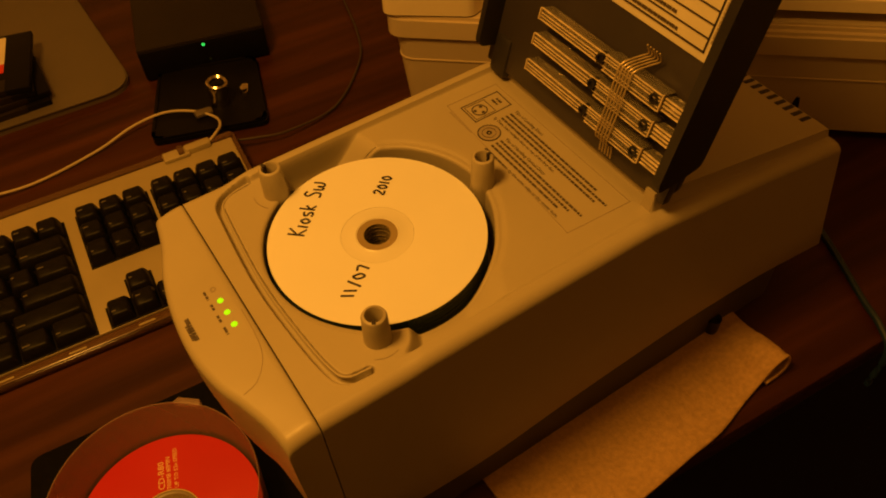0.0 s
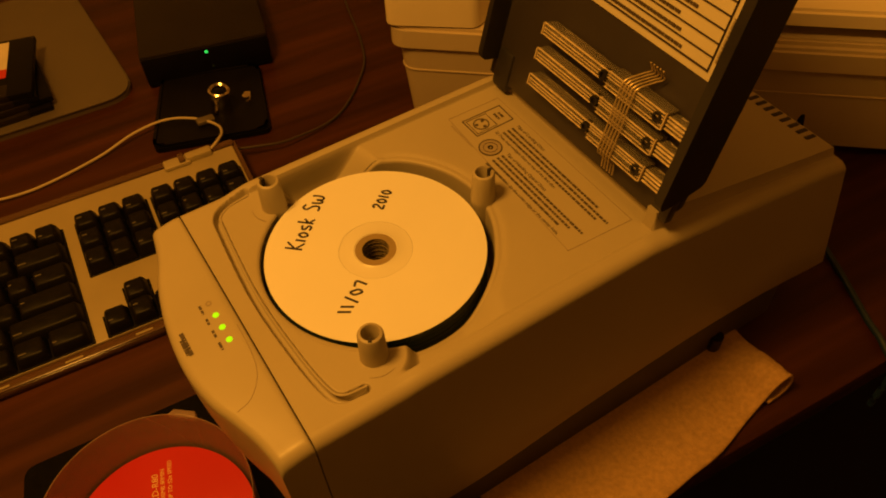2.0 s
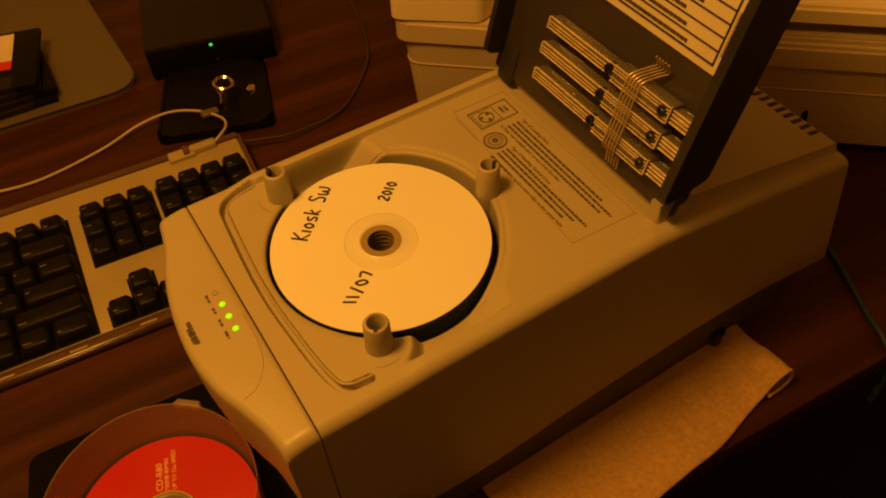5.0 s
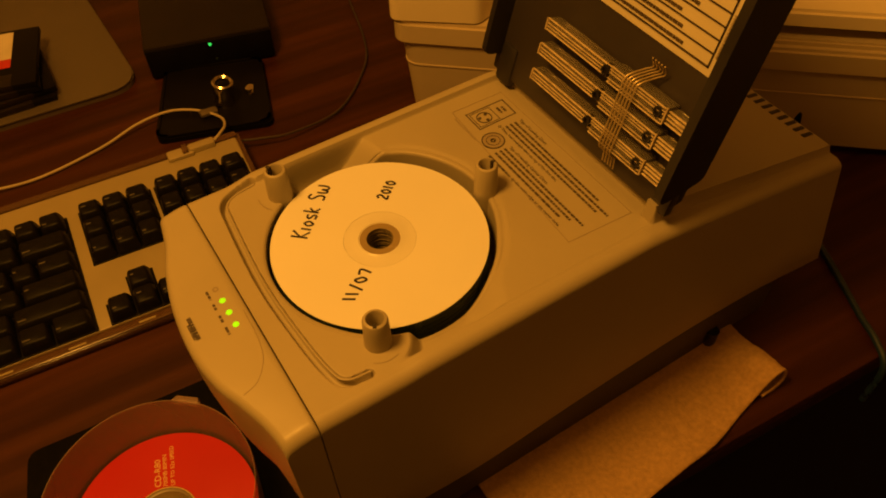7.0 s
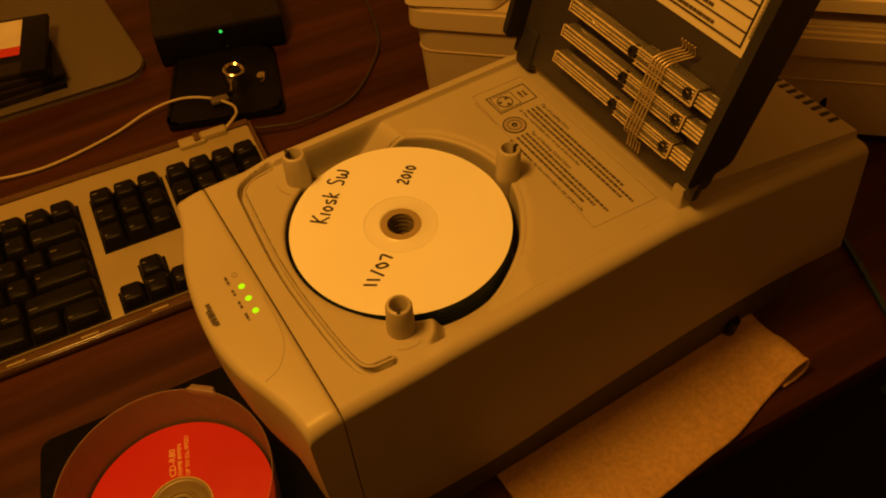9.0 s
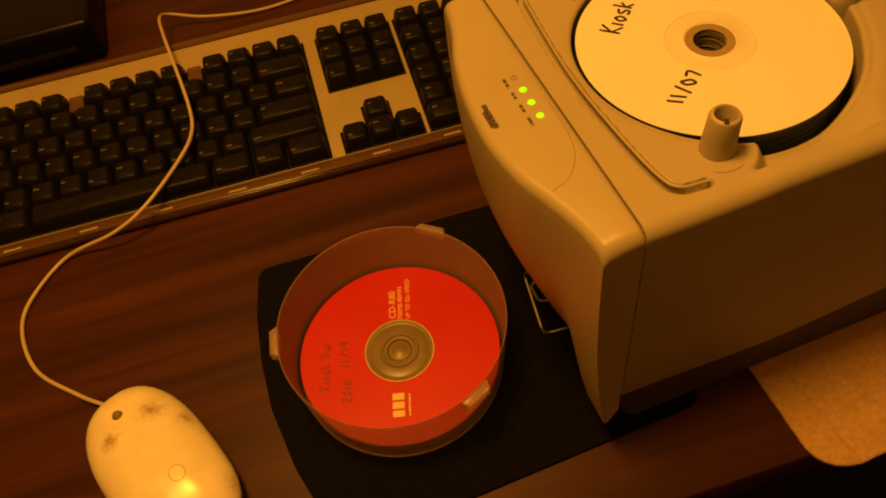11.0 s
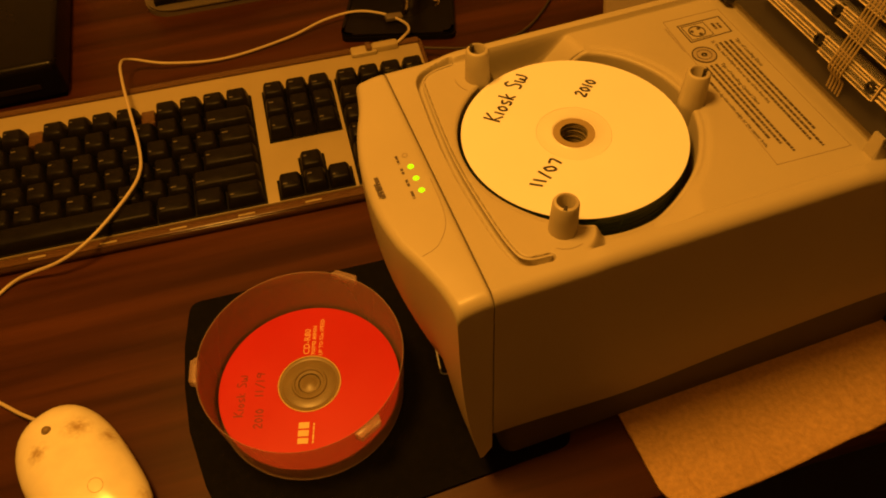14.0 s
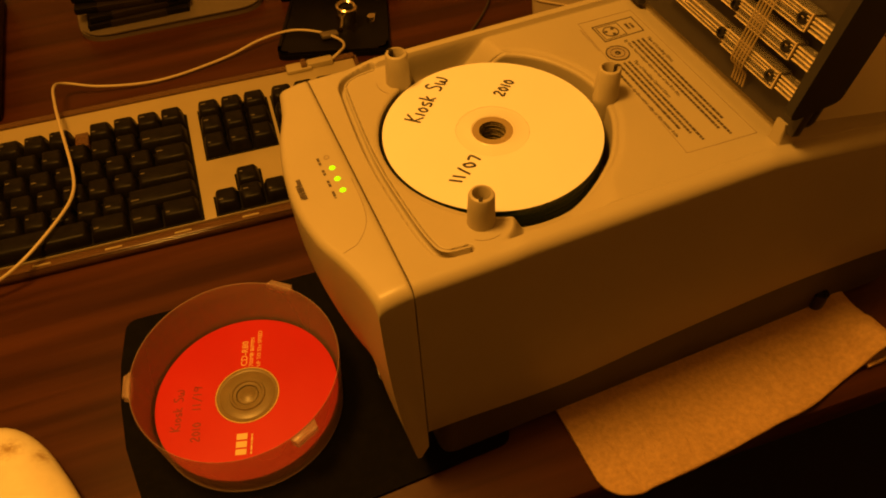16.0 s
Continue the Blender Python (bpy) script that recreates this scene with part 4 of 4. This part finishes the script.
def mouse():
    ob = thing("mouse", pose(-0.202, 0.2138, 0.0, 0, 0, 21.7), "yellowed white oval computer mouse with worn grey patches, on the desk", "computer mouse")
    bm = bmesh.new()
    bmesh.ops.create_uvsphere(bm, u_segments=48, v_segments=32, radius=1)
    for v in bm.verts:
        p = v.co.copy()
        e = 2.4 if p.y > 0 else 2.4 + 0.9 * min(1, -p.y * 2)
        s = (abs(p.x) ** e + abs(p.y) ** e) ** (1 / e) / max(1e-6, math.hypot(p.x, p.y)) if math.hypot(p.x, p.y) > 1e-6 else 1
        x, y = p.x / max(s, 0.6), p.y / max(s, 0.6)
        top = p.z > 0
        v.co = Vector((x * 0.0315, y * (0.0555 if y > 0 else 0.0590), 0.0135 + p.z * (0.0205 + 0.0015 * (-y)) if top else 0.0135 + p.z * 0.0115))
    wear(MOUSEWHITE, ((0.0150, 0.0215, 0.030, 0.0130), (-0.0117, 0.0204, 0.030, 0.0100), (0.0280, 0.0060, 0.025, 0.0100), (0.0285, -0.0450, 0.022, 0.0110)))
    mark = []
    for i in range(29):
        a = 2 * math.pi * i / 28
        x, y = 0.0065 + 0.0042 * math.cos(a), -0.0235 + 0.0046 * math.sin(a)
        e = 2.4 + 0.9 * min(1, -y / 0.059 * 2)
        flat = ((abs(x) / 0.0315) ** e + (abs(y) / 0.059) ** e) ** (1 / e)
        mark.append(Vector((x, y, 0.0135 + math.sqrt(1 - flat * flat) * (0.0205 + 0.0015 * -y / 0.059))))
    part("shell", bm, MOUSEWHITE, ob, "glossy yellowed shell", 80)
    part("faint_mark", sweep(mark, 0.00022, 6), GRIMELIGHT, ob, "faint worn outline mark")
    ball = lathe([(0, 0.0012), (0.0022, 0.0004), (0.0030, -0.001), (0.0032, -0.003), (0, -0.003)], 20)
    part("scroll_ball", ball, GRIME, ob, "small worn scroll ball").matrix_local = pose(-0.001, 0.0325, 0.0310, -18)
    return ob


mouse()

# ---- towel under the loader ----
def towel():
    nx, ny, turn = 150, 44, 0.80
    loop = spline([(0.330, 0, 0.0015), (0.338, 0, 0.0040), (0.3445, 0, 0.0105), (0.352, 0, 0.0150), (0.3590, 0, 0.0140), (0.3625, 0, 0.0095), (0.3610, 0, 0.0045), (0.353, 0, 0.0018), (0.342, 0, 0.0012)], 12)
    bm = bmesh.new()
    grid = []
    for i in range(nx + 1):
        u = i / nx
        row = []
        for j in range(ny + 1):
            v = j / ny
            fold = 0.0
            if u <= turn:
                x = 0.1332 + 0.1968 * (u / turn) ** 1.15
            else:
                k = (u - turn) / (1 - turn) * (len(loop) - 1)
                p = loop[min(int(k), len(loop) - 2)].lerp(loop[min(int(k) + 1, len(loop) - 1)], k - int(k) if k < len(loop) - 1 else 1.0)
                rise = 0.30 + 0.70 * ease(0.15, 0.85, v)
                x, fold = p.x + 0.004 * (1 - v), (p.z - 0.001) * rise * 1.35
            q = max(0.0, min(1.0, (0.158 - x) / 0.0245))
            near = 0.0668 + 0.020 * (1 - math.sqrt(max(0.0, 1 - q * q))) + 0.0045 * ease(0.17, 0.28, x) + 0.0125 * ease(0.27, 0.345, x)
            far = 0.165 - 0.025 * ease(0.340, 0.352, x)
            if u > 0.90:
                near -= 0.0022 * ease(0.90, 0.96, u)
            y = far + (near - far) * v
            z = 0.0014 + 0.0012 * noise.noise((x * 28, y * 28, 0)) * (1 - min(1, fold * 300)) + 0.0006 * noise.noise((x * 90, y * 90, 2))
            z += 0.0030 * ease(0.5, 1.0, v) * math.sin((x - 0.13) * 34) ** 2 * (1 - ease(0.30, 0.33, x))
            z -= 0.0012 * math.exp(-((x - 0.1500 - 0.006 * v) / 0.0025) ** 2) * ease(0.2, 0.6, v)
            z += 0.0016 * ease(0.945, 0.965, v) * ease(0.150, 0.165, x) + 0.0010 * noise.noise((x * 160, y * 160, 5)) * ease(0.1, 0.5, v)
            row.append(bm.verts.new((x, y, max(z, 0.0008) + fold)))
        grid.append(row)
    for i in range(nx):
        for j in range(ny):
            bm.faces.new((grid[i][j], grid[i][j + 1], grid[i + 1][j + 1], grid[i + 1][j]))
    bmesh.ops.recalc_face_normals(bm, faces=bm.faces)
    ob = part("towel", bm, TERRY, angle=180)
    so = ob.modifiers.new("thickness", "SOLIDIFY")
    so.thickness, so.offset = 0.0032, 0.0
    return tagged(ob, "folded cream terry cloth lying between loader and desk edge", "towel")


towel()

# ---- behind: drive, camera, stand, cartridges, box, printer, cables ----
YAW2 = -15.5
pad2 = tagged(part("black_tray", slab(rounded([(0.066, 0.590), (0.172, 0.553), (0.205, 0.655), (0.110, 0.690)], 0.008), 0.0, 0.007, 0.0015), BLACKBOX), "flat black plastic tray lying on the desk", "tray")
part("raised_rim", outline_strip(rounded([(0.068, 0.592), (0.170, 0.556), (0.202, 0.653), (0.111, 0.687)], 0.008), 0.003, 0.006, 0.0085), BLACKBOX, pad2)
part("small_clip", slab(rounded([(0.166, 0.603), (0.171, 0.600), (0.178, 0.614), (0.172, 0.617)], 0.002), 0.0068, 0.009), CHROME, pad2, "small bright metal clip")
drive = thing("external_drive", pose(0.096, 0.690, 0.0, 0, 0, YAW2), "dark external drive with a small lit green light", "drive")
part("body", box(0, 0.130, 0.0, 0.14, 0.0, 0.038, 0.003), DARKTOP, drive)
part("front", box(0.001, 0.129, -0.0025, 0.0005, 0.003, 0.0355, 0.001), BLACKBOX, drive, "black front panel")
led = lathe([(0, 0.0012), (0.0014, 0.0008), (0.0018, 0), (0.0018, -0.001)], 14)
part("light", led, GREENLED_SMALL, drive, "small green light").matrix_local = Matrix.Translation((0.066, -0.0025, 0.0315)) @ pose(0, 0, 0, 90)

led = lathe([(0, 0.0008), (0.0012, 0.0005), (0.0015, 0), (0.0015, -0.001)], 14)
part("unlit_light", led, DYE, drive, "dim unlit green light").matrix_local = Matrix.Translation((0.069, -0.0025, 0.0130)) @ pose(0, 0, 0, 90)
webcam = thing("small_camera", pose(0.1425, 0.6045, 0.0068, 5, 6, 0) @ Matrix.Scale(1.12, 4), "small nickel barrel camera pointing up from the black tray", "camera")
part("barrel", lathe([(0, 0), (0.0085, 0), (0.0090, 0.004), (0.0085, 0.006), (0.0085, 0.014), (0.0093, 0.016), (0.0093, 0.024), (0.0080, 0.025), (0.0062, 0.0235), (0.0062, 0.022)], 32), CHROME, webcam, "nickel-plated barrel")
part("lens", lathe([(0, 0.0236), (0.0040, 0.0230), (0.0063, 0.0222), (0.0063, 0.020), (0, 0.020)], 28), LENS, webcam, "dark lens")
part("clip", box(-0.026, -0.010, -0.012, -0.004, 0.0, 0.005, 0.002), ALU, webcam)
part("screw", lathe([(0, 0.009), (0.003, 0.0085), (0.0032, 0), (0, 0)], 16), CHROME, webcam).matrix_local = pose(0.0235, 0.0010, 0)

stand = thing("monitor_stand", pose(0, 0, 0), "satin aluminium monitor foot with rounded corners on the desk", "monitor stand")
part("foot_plate", slab(rounded([(-0.108, 0.700), (0.083, 0.684), (0.080, 0.93), (-0.105, 0.94)], 0.030), 0.0, 0.0075, 0.002), ALU, stand)
part("front_bevel", slab(rounded([(-0.106, 0.6985), (0.0815, 0.6825), (0.0785, 0.93), (-0.103, 0.94)], 0.030), 0.0070, 0.0082), ALU, stand)
for i in range(4):
    dx, a = (0.003, 0.005, -0.001, 0.0035)[i], (0.0, 2.0, -5.0, -12.0)[i]
    c = thing("cartridge", pose(-0.047 + dx, 0.754 + 0.004 * i, 0.0078 + 0.0068 * i, 0, 0, -4 + a), "flat black data cartridge in a stack on the stand", "cartridge", "cartridges in the stack")
    part("shell", box(-0.051, 0.051, -0.049, 0.049, 0, 0.0064, 0.001), BLACKBOX, c)
    part("shutter", box(-0.028, 0.028, -0.0495, -0.030, 0.0002, 0.0067, 0.0004), DARKTOP, c)
    if i == 3:
        c["label"] = "flat black data cartridge with a white and red sticker, topmost"
        st = part("sticker", box(-0.036, 0.026, -0.018, 0.044, 0.0064, 0.0068), LABELWHITE, c, "white sticker")
        part("stripe", box(-0.036, 0.026, -0.0185, -0.004, 0.0066, 0.0070), LABELRED, st, "red band")

bx = thing("black_case", pose(-0.190, 0.606, 0.0, 0, 0, -4), "low black glossy case with a lit top edge", "case")
part("body", box(-0.26, 0.0, 0.0, 0.22, 0.004, 0.042, 0.006, 4), CASEBLACK, bx)
part("base", box(-0.255, -0.004, 0.004, 0.215, 0.0, 0.004), BLACKBOX, bx)
part("front_slot", box(-0.16, -0.02, -0.0008, 0.002, 0.016, 0.021), DARKTOP, bx)


def printer():
    ob = thing("printer", frame_on((0.277, 0.485, 0), (0.755, -0.655, 0), (0.655, 0.755, 0)), "large cream and grey office printer behind the loader", "printer")
    b = slab(rounded([(0.004, 0.0), (0.60, 0.0), (0.60, 0.34), (0.004, 0.34)], 0.016), 0.012, 0.098)
    for v in b.verts:
        if v.co.z < 0.05:
            v.co.x += 0.007 if v.co.x < 0.3 else -0.007
            v.co.y += 0.008 if v.co.y < 0.15 else 0
    part("lower_body", b, PRINTERGREY, ob, "grey lower body")
    part("seam", slab(rounded([(0.0055, 0.0016), (0.599, 0.0016), (0.599, 0.34), (0.0055, 0.34)], 0.016), 0.0715, 0.0727), PRINTERGREY, ob)
    part("middle_body", slab(rounded([(-0.002, -0.003), (0.604, -0.003), (0.604, 0.34), (-0.002, 0.34)], 0.016), 0.0985, 0.1185, 0.003), PRINTERGREY, ob)
    part("scan_unit", slab(rounded([(-0.004, -0.003), (0.074, 0.000), (0.086, 0.020), (0.086, 0.34), (-0.004, 0.34)], 0.010), 0.1205, 0.190, 0.004), PRINTERLIGHT, ob, "cream upper block")
    part("paper_slope", slab([(0.20, 0.004), (0.60, 0.004), (0.60, 0.30), (0.20, 0.30)], 0.1175, 0.124, 0.002), PRINTERGREY, ob)
    part("top_slab", slab(rounded([(0.19, 0.005), (0.604, 0.005), (0.604, 0.34), (0.19, 0.34)], 0.012), 0.136, 0.150, 0.003), PRINTERLIGHT, ob, "cream overhanging top slab")
    part("slab_riser", box(0.20, 0.60, 0.06, 0.33, 0.12, 0.137), PRINTERGREY, ob)
    for x in (0.03, 0.56):
        for y in (0.03, 0.30):
            part("foot", box(x, x + 0.03, y, y + 0.03, 0.0, 0.013), SCREW, ob)
    return ob


printer()
cable_a = spline([(0.345, 0.730, 0.003), (0.333, 0.696, 0.003), (0.314, 0.630, 0.003), (0.291, 0.585, 0.003), (0.237, 0.537, 0.003), (0.181, 0.525, 0.0085), (0.150, 0.530, 0.012), (0.128, 0.540, 0.012)], 8)
tagged(part("grey_cable", sweep(cable_a, 0.0012, 8), GREYCABLE), "dark grey cable curving across the desk", "cable")
cable_b = spline([(0.5308, 0.254, 0.003), (0.5113, 0.208, 0.003), (0.4919, 0.1619, 0.003), (0.4808, 0.1356, 0.003), (0.4709, 0.115, 0.003), (0.4584, 0.0892, 0.003), (0.45, 0.0691, 0.003), (0.4421, 0.0518, -0.006), (0.4413, 0.05, -0.05)], 8)
tagged(part("blue_cable", sweep(cable_b, 0.0026, 8), BLUECABLE), "dull blue cable running over the desk's edge", "cable")
cable_c = spline([(0.456, 0.212, 0.003), (0.4400, 0.206, 0.080), (0.4300, 0.1985, 0.1385), (0.4295, 0.1965, 0.1435), (0.4295, 0.1925, 0.1380), (0.4300, 0.1890, 0.1410), (0.4298, 0.1868, 0.1510), (0.4300, 0.1850, 0.144), (0.4420, 0.180, 0.070), (0.456, 0.178, 0.003)], 8)
tagged(part("black_cable", sweep(cable_c, 0.0014, 8), BLACKBOX), "thin black cable kinked up behind the loader", "cable")
